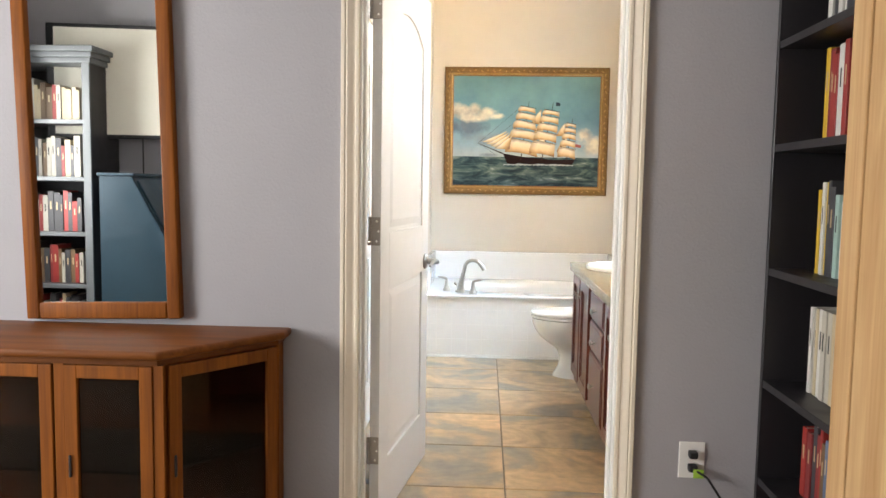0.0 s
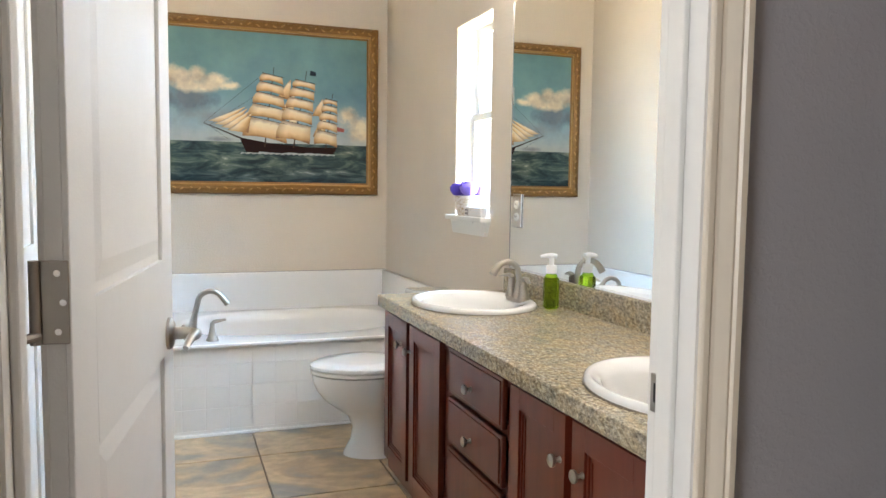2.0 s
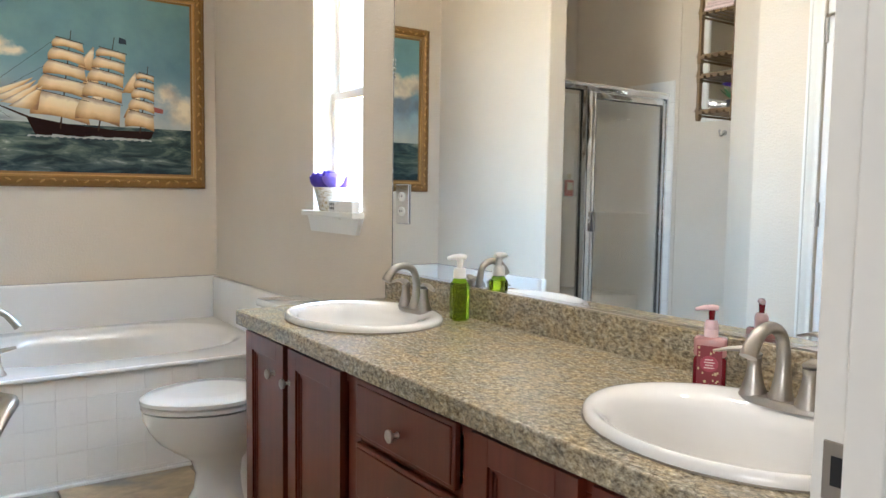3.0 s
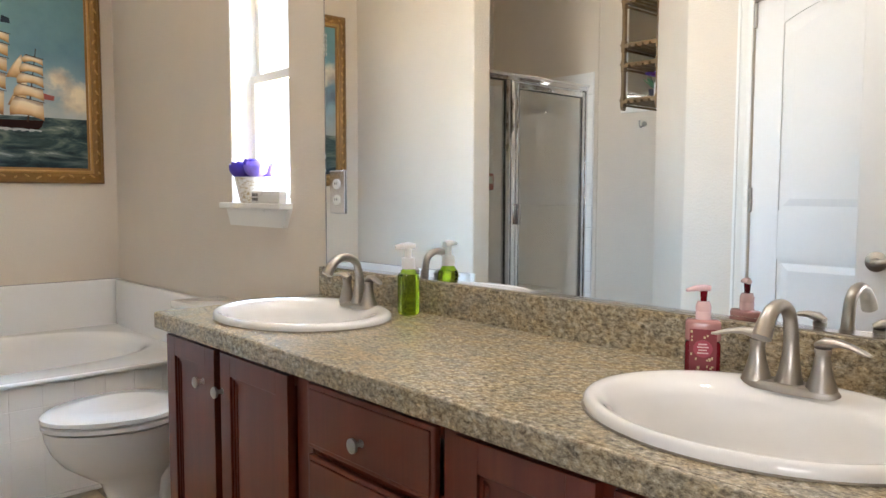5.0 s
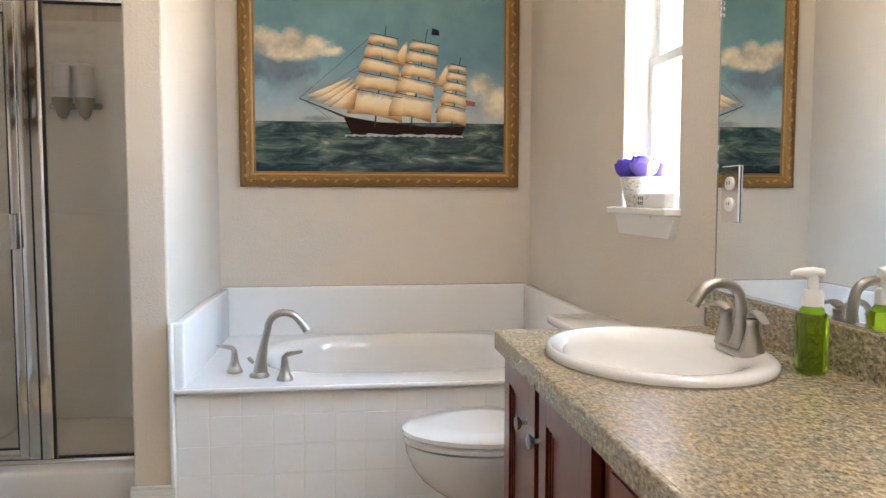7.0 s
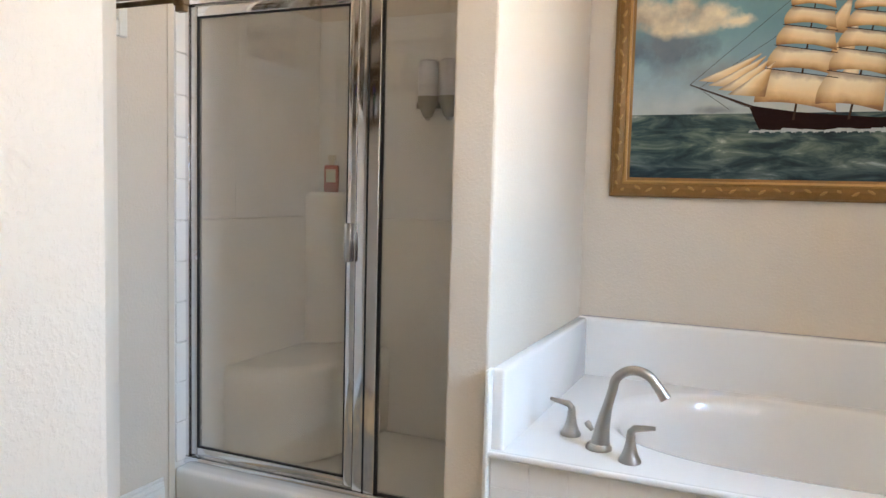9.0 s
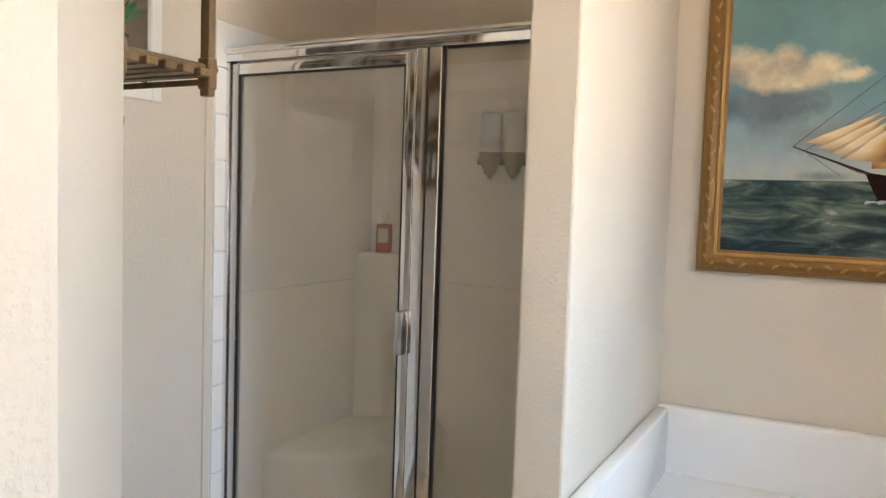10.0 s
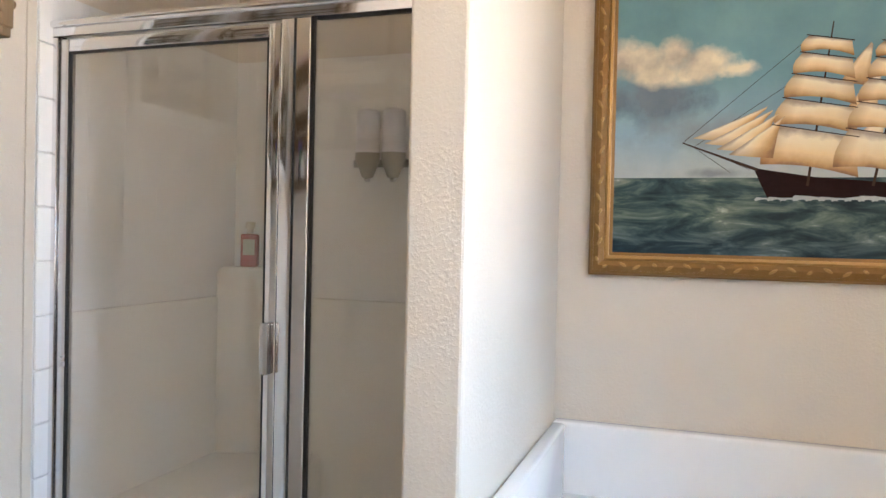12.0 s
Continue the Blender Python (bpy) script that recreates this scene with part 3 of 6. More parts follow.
frame_ring(0.0, 0.016, 0.020, 0.034, M_GILT, "outer_moulding", 0.004)
orn = frame_ring(0.016, 0.050, 0.030, 0.024, M_GILT, "ornament_band", 0.007)
frame_ring(0.050, 0.066, 0.022, 0.026, M_GILTL, "gilt_fillet", 0.004)
frame_ring(0.066, 0.080, 0.016, 0.010, M_GILT, "inner_moulding", 0.001)
# carved leaf beads along the band
bead = bmesh.new()
bmesh.ops.create_icosphere(bead, subdivisions=1, radius=1.0)
bead_me = mesh_of("leaf_bead", bead, M_GILTL, True)
k = 0
for side in range(4):
    n = 26 if side % 2 == 0 else 20
    for i in range(n):
        u = (i + 0.5) / n
        o = 0.033 + (0.004 if i % 2 else -0.004)
        x, z = ((-pw + o + u * 2 * (pw - o), o), (pw - o, o + u * (ph - 2 * o)), (-pw + o + u * 2 * (pw - o), ph - o), (-pw + o, o + u * (ph - 2 * o)))[side]
        ob = new("leaf_bead", bead_me)
        ob.parent = orn
        long = 0.017 if i % 3 else 0.010
        ob.matrix_local = Matrix.LocRotScale((x, -0.033, z), Euler((0, 0.5 if i % 2 else -0.5, 0)), (long, 0.004, 0.006) if side % 2 == 0 else (0.006, 0.004, long))


def canvas_paint():
    """Painted sky with a heap of warm cloud at one side, and a dark green sea with light crests."""
    m, n, l, bs = nodes_of("painted_sea_and_sky")
    co = n.new("ShaderNodeTexCoord").outputs["Object"]
    sep = n.new("ShaderNodeSeparateXYZ")
    l.new(co, sep.inputs[0])
    X, Z = sep.outputs[0], sep.outputs[2]
    sky = ramp(n, l, math_node(n, l, "MULTIPLY", Z, 0.93), [(0.30, (0.48, 0.52, 0.51)), (0.42, (0.28, 0.41, 0.50)), (0.60, (0.165, 0.32, 0.38)), (0.95, (0.14, 0.275, 0.29))])
    blot = ramp(n, l, noise_tex(n, l, co, 2.6, 5, 0.6), [(0.3, (0.72, 0.76, 0.80)), (0.7, (1.25, 1.2, 1.12))])
    sky = mix_rgb(n, l, 1.0, sky, blot, "MULTIPLY")

    def blob(cx, cz, rx, rz, lim):
        a = math_node(n, l, "DIVIDE", math_node(n, l, "SUBTRACT", X, cx), rx)
        c = math_node(n, l, "DIVIDE", math_node(n, l, "SUBTRACT", Z, cz), rz)
        d = math_node(n, l, "SQRT", math_node(n, l, "ADD", math_node(n, l, "MULTIPLY", a, a), math_node(n, l, "MULTIPLY", c, c)), 0.0)
        d = math_node(n, l, "ADD", d, math_node(n, l, "MULTIPLY", math_node(n, l, "SUBTRACT", noise_tex(n, l, co, 7.5, 5, 0.6), 0.5), 1.9))
        return ramp(n, l, d, [(lim - 0.50, (1, 1, 1)), (lim + 0.22, (0, 0, 0))])

    warm = ramp(n, l, noise_tex(n, l, co, 6.0, 4), [(0.36, (0.42, 0.36, 0.29)), (0.60, (0.86, 0.77, 0.57))])
    shadow = ramp(n, l, noise_tex(n, l, co, 4.0, 4), [(0.3, (0.075, 0.13, 0.19)), (0.7, (0.19, 0.23, 0.26))])
    sky = mix_rgb(n, l, blob(-0.52, 0.585, 0.22, 0.12, 0.9), sky, shadow)
    sky = mix_rgb(n, l, blob(-0.25, 0.47, 0.34, 0.07, 0.8), sky, (0.25, 0.31, 0.34))
    for cx_, cz_, rx_, rz_ in ((-0.55, 0.705, 0.12, 0.072), (-0.44, 0.715, 0.075, 0.075), (-0.33, 0.690, 0.105, 0.050), (-0.47, 0.655, 0.19, 0.050), (-0.25, 0.665, 0.07, 0.032)):
        sky = mix_rgb(n, l, blob(cx_, cz_, rx_, rz_, 0.9), sky, warm)
    for cx_, cz_, rx_, rz_ in ((0.58, 0.46, 0.15, 0.080), (0.50, 0.51, 0.09, 0.060), (0.59, 0.39, 0.14, 0.07)):
        sky = mix_rgb(n, l, blob(cx_, cz_, rx_, rz_, 0.8), sky, warm)
    sky = mix_rgb(n, l, blob(-0.30, 0.335, 0.12, 0.022, 0.75), sky, (0.24, 0.27, 0.29))
    # sea
    st = n.new("ShaderNodeMapping")
    st.inputs["Scale"].default_value = (4.2, 1, 15.0)
    l.new(co, st.inputs[0])
    w = noise_tex(n, l, st.outputs[0], 1.3, 6, 0.62, 0.6)
    sea = ramp(n, l, w, [(0.36, (0.008, 0.020, 0.028)), (0.47, (0.026, 0.056, 0.062)), (0.55, (0.085, 0.125, 0.110)), (0.62, (0.150, 0.185, 0.165)), (0.70, (0.46, 0.48, 0.43))])
    far = ramp(n, l, math_node(n, l, "MULTIPLY", Z, 1.0), [(0.08, (0.50, 0.62, 0.80)), (0.20, (1.05, 1.05, 0.98)), (0.31, (1.25, 1.2, 1.15))])
    sea = mix_rgb(n, l, 1.0, sea, far, "MULTIPLY")
    line = math_node(n, l, "GREATER_THAN", Z, 0.322)
    l.new(mix_rgb(n, l, line, sea, sky), bs.inputs["Base Color"])
    bs.inputs["Roughness"].default_value = 0.5
    bs.inputs["Specular IOR Level"].default_value = 0.25
    bump(n, l, bs, noise_tex(n, l, co, 300.0, 2), 0.2, 0.001)
    return m


part("canvas", bx((-pw + 0.076, -0.012, 0.076), (pw - 0.076, -0.004, ph - 0.076)), canvas_paint(), pic)
M_HULL = paint("painted_hull", (0.020, 0.007, 0.006), 0.7, 0.3, spec=0.12)
M_SPAR = paint("painted_spar", (0.05, 0.028, 0.018), 0.5, 0.3, spec=0.12)
M_FOAM = paint("painted_foam", (0.42, 0.45, 0.44), 0.5, 0.2)
M_FLAG = paint("painted_flag", (0.02, 0.035, 0.055), 0.5, 0.3, spec=0.12)
M_ENSIGN = paint("painted_ensign", (0.34, 0.08, 0.06), 0.5, 0.3)


def sail_paint():
    m, n, l, bs = nodes_of("painted_sailcloth")
    uv = n.new("ShaderNodeUVMap").outputs[0]
    sep = n.new("ShaderNodeSeparateXYZ")
    l.new(uv, sep.inputs[0])
    co = n.new("ShaderNodeTexCoord").outputs["Object"]
    f = math_node(n, l, "ADD", sep.outputs[1], math_node(n, l, "MULTIPLY", math_node(n, l, "SUBTRACT", noise_tex(n, l, co, 14.0, 4), 0.5), 0.5))
    a = ramp(n, l, f, [(0.0, (0.30, 0.16, 0.07)), (0.12, (0.56, 0.33, 0.13)), (0.40, (0.82, 0.63, 0.35)), (0.80, (0.86, 0.77, 0.57)), (0.98, (0.42, 0.34, 0.26))])
    g = ramp(n, l, sep.outputs[0], [(0.0, (0.66, 0.56, 0.46)), (0.25, (1.05, 1.02, 1.0)), (0.75, (1.0, 0.98, 0.95)), (1.0, (0.72, 0.62, 0.52))])
    l.new(mix_rgb(n, l, 1.0, a, g, "MULTIPLY"), bs.inputs["Base Color"])
    bs.inputs["Roughness"].default_value = 0.5
    return m


M_SAIL = sail_paint()
CZ = 0.076            # canvas foot above the frame's foot
CX = -pw + 0.076      # canvas side


def cloth(corners, sag, y):
    """One painted sail: a grid between four corners (top left, top right, bottom right, bottom left), its foot and side bowed."""
    bm = bmesh.new()
    uvl = bm.loops.layers.uv.new("UVMap")
    tl, tr, br, bl = [Vector((CX + u, 0, CZ + v)) for u, v in corners]
    n, g, uvs = 8, [], {}
    for j in range(n + 1):
        row = []
        for i in range(n + 1):
            u, v = i / n, j / n
            p = tl.lerp(tr, u).lerp(bl.lerp(br, u), v)
            p.z += sag * math.sin(math.pi * u) * v * 0.9
            p.x -= sag * 0.8 * math.sin(math.pi * v) * (1 - u)
            vert = bm.verts.new((p.x, y, p.z))
            uvs[vert] = (u, 1 - v)
            row.append(vert)
        g.append(row)
    for j in range(n):
        for i in range(n):
            bm.faces.new((g[j][i], g[j + 1][i], g[j + 1][i + 1], g[j][i + 1]))
    for f in bm.faces:
        for lp in f.loops:
            lp[uvl].uv = uvs[lp.vert]
    return bm


def flat(pts, y):
    bm = bmesh.new()
    bm.faces.new([bm.verts.new((CX + u, y, CZ + v)) for u, v in pts])
    return bm


def stroke(p, q, w0, w1, y):
    """A flat painted line from p to q."""
    p, q = Vector(p), Vector(q)
    d = (q - p).normalized()
    nv = Vector((-d.y, d.x))
    return flat([tuple(p + nv * w0), tuple(p - nv * w0), tuple(q - nv * w1), tuple(q + nv * w1)], y)


ship = part("painted_ship", flat([(0.428, 0.276), (0.60, 0.248), (0.85, 0.226), (1.040, 0.230), (1.030, 0.200), (1.012, 0.180), (0.472, 0.180), (0.45, 0.225)], -0.0128), M_HULL, pic, "dark painted hull of a three-masted ship")
part("painted_bowsprit", stroke((0.214, 0.358), (0.44, 0.270), 0.002, 0.005, -0.01295), M_SPAR, ship)
# masts with five square sails each, from the topmost down
for mk, (mx, mtop, head, foot, lean, t0, t1) in enumerate(((0.632, 0.72, 0.118, 0.262, 0.055, 0.680, 0.285), (0.838, 0.71, 0.122, 0.205, 0.085, 0.652, 0.275), (1.005, 0.575, 0.074, 0.142, 0.040, 0.540, 0.248))):
    part("painted_mast", stroke((mx + 0.01, mtop), (mx - lean * 0.9, 0.22), 0.0018, 0.004, -0.01290), M_SPAR, ship)
    hs = [0.13, 0.165, 0.185, 0.21, 0.31]
    z = t0
    for i, hgt in enumerate(hs):
        a, c = sum(hs[:i]), sum(hs[:i + 1])
        wa, wc = head + (foot - head) * a, head + (foot - head) * min(1, c * 1.05)
        hz = (t0 - t1)
        za, zc = t0 - hz * a, t0 - hz * (c - 0.015)
        xa, xc = mx - lean * a, mx - lean * c
        part("painted_sail", cloth([(xa - wa * 0.48, za), (xa + wa * 0.52, za - wa * 0.19), (xc + wc * 0.55, zc - wc * 0.19 + 0.004), (xc - wc * 0.50, zc - 0.004)], 0.015, -0.0134 - 0.0002 * i - 0.00006 * mk), M_SAIL, ship)
        part("painted_yard", stroke((xa - wa * 0.54, za + 0.003), (xa + wa * 0.58, za - wa * 0.19 + 0.001), 0.0016, 0.0016, -0.01460 - 0.00005 * i - 0.00001 * mk), M_SPAR, ship)
for i in range(4):      # jibs
    a, c = (0.245 + 0.036 * i, 0.372 - 0.018 * i), (0.465 + 0.016 * i, 0.468 - 0.011 * i)
    part("painted_jib", cloth([(a[0], a[1]), (c[0], c[1]), (c[0] - 0.008, c[1] - 0.012), (a[0] + 0.13, a[1] - 0.012)], 0.012, -0.0137 - 0.0002 * i), M_SAIL, ship)
for k_, (x0, z0, w_, h_) in enumerate(((0.690, 0.530, 0.060, 0.12), (0.700, 0.420, 0.075, 0.15), (0.705, 0.290, 0.085, 0.16), (0.905, 0.430, 0.050, 0.11), (0.915, 0.300, 0.060, 0.15))):     # staysails
    part("painted_staysail", cloth([(x0 + w_ * 0.9, z0 + h_), (x0 + w_, z0 + h_ * 0.95), (x0 + w_ * 0.8, z0 - 0.01), (x0 - w_ * 0.5, z0 - 0.005)], 0.006, -0.0131 - 0.00004 * k_), M_SAIL, ship)
part("painted_flag", flat([(0.872, 0.715), (0.905, 0.705), (0.908, 0.680), (0.868, 0.682)], -0.0132), M_FLAG, ship)
part("painted_ensign", flat([(1.035, 0.365), (1.093, 0.352), (1.088, 0.330), (1.045, 0.335)], -0.0132), M_ENSIGN, ship)
rnd = random.Random(4)
for i in range(16):
    u = 0.46 + 0.036 * i
    part("painted_foam", cloth([(u - 0.02, 0.186 + rnd.uniform(-0.004, 0.006)), (u + 0.03, 0.184 + rnd.uniform(-0.004, 0.006)), (u + 0.026, 0.173), (u - 0.024, 0.172)], 0.006, -0.0150 - 0.00006 * i), M_FOAM, ship)
for p0, p1 in (((0.214, 0.358), (0.56, 0.66)), ((0.25, 0.345), (0.56, 0.56)), ((0.30, 0.325), (0.42, 0.27)), ((0.24, 0.350), (0.36, 0.262))):
    part("painted_rigging", stroke(p0, p1, 0.0008, 0.0008, -0.01285), M_SPAR, ship)


# ---- bathtub ----
TY0, TZ, TS = 5.238, 0.455, 0.690
tub = thing("bathtub", "white acrylic alcove bathtub with raised splash edge", "bathtub", at=(0, 0, 0))
# deck with an oval basin cut as stacked rings
b = bmesh.new()
tx0, tx1, ty0, ty1 = XC1 + 0.003, XR - 0.003, TY0, YB - 0.003
cx, cy, rx, ry = 0.725, 5.83, 0.585, 0.385
N = 64


def rounded(t, ax, ay, p):
    c, s = math.cos(t), math.sin(t)
    return ax * math.copysign(abs(c) ** (2 / p), c), ay * math.copysign(abs(s) ** (2 / p), s)


rings = []
outer = []
for i in range(N):
    t = 2 * math.pi * i / N
    c, s = math.cos(t), math.sin(t)
    k = min((((tx1 if c > 0 else tx0) - cx) / c) if abs(c) > 1e-6 else 9e9, (((ty1 if s > 0 else ty0 + 0.012) - cy) / s) if abs(s) > 1e-6 else 9e9)
    outer.append(b.verts.new((cx + c * k, cy + s * k, TZ)))
rings.append(outer)
for f, dz in ((1.09, 0.0), (1.05, -0.003), (1.02, -0.010), (0.99, -0.026), (0.96, -0.065), (0.90, -0.22), (0.84, -0.33), (0.72, -0.375), (0.0, -0.385)):
    if f == 0.0:
        rings.append([b.verts.new((cx, cy, TZ + dz))])
    else:
        rings.append([b.verts.new((cx + rounded(2 * math.pi * i / N, rx * f, ry * f, 2.6)[0], cy + rounded(2 * math.pi * i / N, rx * f, ry * f, 2.6)[1], TZ + dz)) for i in range(N)])
for p, q in zip(rings, rings[1:]):
    for i in range(N):
        if len(q) == 1:
            b.faces.new((p[i], p[(i + 1) % N], q[0]))
        else:
            b.faces.new((p[i], p[(i + 1) % N], q[(i + 1) % N], q[i]))
bmesh.ops.recalc_face_normals(b, faces=b.faces)
part("basin", b, M_TUB, tub, smooth=True)
part("rim_lip", bx((tx0, TY0, TZ - 0.016), (tx1, TY0 + 0.022, TZ + 0.002), 0.006, 3), M_TUB, tub, smooth=True)
b = bmesh.new()
box(b, (tx0, YB - 0.070, TZ - 0.01), (tx1, YB - 0.003, TS), 0.012, 3)
part("splash_edge", b, M_TUB, tub, smooth=True)
part("splash_edge", bx((tx0, TY0 + 0.028, TZ - 0.01), (tx0 + 0.047, YB - 0.072, TS), 0.012, 3), M_TUB, tub, smooth=True)
part("splash_edge", bx((tx1 - 0.047, TY0 + 0.001, TZ - 0.01), (tx1, YB - 0.072, TS), 0.012, 3), M_TUB, tub, smooth=True)
part("corner_strip", bx((XC1 + 0.0005, TY0 - 0.004, 0.11), (XC1 + 0.014, TY0 + 0.04, TS), 0.003), M_TRIM, tub)
apron = structure("tub_apron", bx((XC1, 5.262, 0), (XR, 5.34, TZ - 0.004)), M_GROUT, "white tiled apron in front of the bathtub", "tile apron")
part("floor_bead", bx((XC1 + 0.02, 5.238, -0.004), (XR, 5.261, 0.014), 0.006, 2), M_TUB, apron)


def tub_handle(x, y, way, name_parent):
    """A bell base with a curved lever on top."""
    part("handle_base", lathe([(0.0, 0), (0.031, 0), (0.031, 0.006), (0.024, 0.018), (0.0175, 0.038), (0.0130, 0.062), (0.0125, 0.076), (0.0, 0.078)], 24, (x, y, TZ)), M_NICKEL, name_parent, smooth=True)
    part("handle_lever", tube([(x, y, TZ + 0.070), (x, y, TZ + 0.084), (x + way * 0.010, y, TZ + 0.095), (x + way * 0.034, y - 0.004, TZ + 0.100), (x + way * 0.066, y - 0.008, TZ + 0.106)], [0.0120, 0.0115, 0.0105, 0.0085, 0.0055], 14), M_NICKEL, name_parent, smooth=True)


tap = thing("tub_faucet", "brushed nickel tub filler with two lever handles", "faucet")
fx, fy = 0.150, 5.420
part("spout_base", lathe([(0.0, 0), (0.038, 0), (0.038, 0.007), (0.030, 0.018), (0.0, 0.018)], 24, (fx, fy, TZ)), M_NICKEL, tap, smooth=True)
pts, rad = [], []
for i in range(11):          # leaning neck
    u = i / 10
    pts.append((fx + 0.004 + 0.030 * u ** 1.6, fy - 0.003 * u, TZ + 0.014 + 0.168 * u))
    rad.append(0.0285 - 0.0145 * min(1.0, u * 1.35) ** 0.8)
for a in range(165, 27, -14):
    pts.append((fx + 0.096 + 0.062 * math.cos(radians(a)), fy - 0.004, TZ + 0.184 + 0.058 * math.sin(radians(a))))
    rad.append(0.0138)
pts += [(fx + 0.168, fy - 0.004, TZ + 0.190), (fx + 0.180, fy - 0.004, TZ + 0.172)]
rad += [0.0155, 0.0165]
part("spout", tube(pts, rad, 18), M_NICKEL, tap, smooth=True)
part("diverter_knob", tube([(fx - 0.022, fy + 0.004, TZ + 0.050), (fx - 0.034, fy + 0.004, TZ + 0.066), (fx - 0.040, fy + 0.004, TZ + 0.074)], [0.006, 0.0105, 0.008], 12), M_NICKEL, tap, smooth=True)
tub_handle(0.046, 5.505, -1, tap)
tub_handle(0.250, 5.352, 1, tap)

# ---- toilet ----
toi = thing("toilet", "white ceramic toilet with a closed lid", "toilet", at=(0.925, 4.80, 0), rz=0)


def oval(f0, cx0, n=40):
    """Plan outline of a bowl: round nose towards -x, squarer towards the tank."""
    o = []
    for i in range(n):
        t = 2 * math.pi * i / n
        c, s = math.cos(t), math.sin(t)
        o.append((cx0 + (f0 * 0.245 * c if c < 0 else f0 * 0.20 * c), f0 * 0.185 * s * (1 - 0.10 * max(0, -c))))
    return o


def loft(levels, bm=None):
    bm = bm or bmesh.new()
    rr = [[bm.verts.new((x, y, z)) for x, y in pts_] for pts_, z in levels]
    n = len(rr[0])
    for p, q in zip(rr, rr[1:]):
        for i in range(n):
            bm.faces.new((p[i], p[(i + 1) % n], q[(i + 1) % n], q[i]))
    bm.faces.new(list(reversed(rr[0])))
    bm.faces.new(rr[-1])
    bmesh.ops.recalc_face_normals(bm, faces=bm.faces)
    return bm


part("bowl", loft([(oval(0.60, 0.02), 0.0), (oval(0.59, 0.02), 0.015), (oval(0.50, 0.03), 0.07), (oval(0.47, 0.03), 0.13), (oval(0.52, 0.02), 0.185), (oval(0.68, 0.0), 0.225), (oval(0.83, -0.015), 0.265), (oval(0.92, -0.025), 0.31), (oval(0.975, -0.03), 0.355), (oval(0.985, -0.03), 0.385)]), M_CERAMIC, toi, smooth=True)
part("seat", loft([(oval(0.97, -0.03), 0.388), (oval(1.01, -0.03), 0.393), (oval(1.01, -0.03), 0.404), (oval(0.98, -0.03), 0.408)]), M_CERAMIC, toi, smooth=True)
part("lid", loft([(oval(0.99, -0.03), 0.411), (oval(1.02, -0.03), 0.416), (oval(1.015, -0.03), 0.428), (oval(0.95, -0.03), 0.437), (oval(0.6, -0.03), 0.441)]), M_CERAMIC, toi, smooth=True)
part("tank", bx((0.24, -0.22, 0.38), (0.464, 0.22, 0.70), 0.02, 3), M_CERAMIC, toi, smooth=True)
part("tank_lid", bx((0.23, -0.23, 0.702), (0.440, 0.23, 0.735), 0.012, 3), M_CERAMIC, toi, smooth=True)
part("pedestal_back", bx((0.05, -0.10, 0.0), (0.40, 0.10, 0.375), 0.03, 3), M_CERAMIC, toi, smooth=True)

# ---- vanity ----
VX, VY0, VY1, VZ = 0.882, YD1 + 0.004, 4.335, 0.757
van = thing("vanity_cabinet", "cherry-stained bathroom vanity with raised-panel doors and drawers", "cabinet")
b = bmesh.new()
box(b, (VX + 0.020, VY1 - 0.018, 0.10), (XR - 0.004, VY1, VZ - 0.002))
box(b, (VX + 0.020, VY0, 0.10), (XR - 0.004, VY0 + 0.018, VZ - 0.002))
box(b, (VX + 0.020, VY0 + 0.018, 0.10), (XR - 0.004, VY1 - 0.018, 0.118))
box(b, (VX + 0.075, VY0, 0.0), (XR - 0.004, VY1, 0.10))
part("body", b, M_CHERRY, van)
b = bmesh.new()
for y0, y1 in ((VY0, 2.55), (3.145, 3.190), (3.60, 3.665), (4.325, VY1)):
    box(b, (VX, y0, 0.10), (VX + 0.02, y1, VZ - 0.002), 0.0015)
for y0, y1 in ((2.55, 3.145), (3.190, 3.60), (3.665, 4.325)):
    box(b, (VX + 0.0005, y0, VZ - 0.04), (VX + 0.02, y1, VZ - 0.002), 0.001)
    box(b, (VX + 0.0005, y0, 0.10), (VX + 0.02, y1, 0.15), 0.001)
for z in (0.4425, 0.5975):
    box(b, (VX + 0.0005, 3.190, z - 0.022), (VX + 0.02, 3.60, z + 0.022), 0.001)
for y in (4.0125, 2.847):
    box(b, (VX + 0.0005, y - 0.030, 0.15), (VX + 0.02, y + 0.030, VZ - 0.04), 0.001)
part("face_frame", b, M_CHERRY, van)


def knob(parent, y, z):
    x = VX - 0.021
    part("knob", tube([(x, y, z), (x - 0.004, y, z), (x - 0.012, y, z), (x - 0.018, y, z), (x - 0.024, y, z), (x - 0.027, y, z)], [0.008, 0.005, 0.005, 0.014, 0.0145, 0.010], 18), M_NICKEL, parent, "brushed nickel knob", smooth=True)


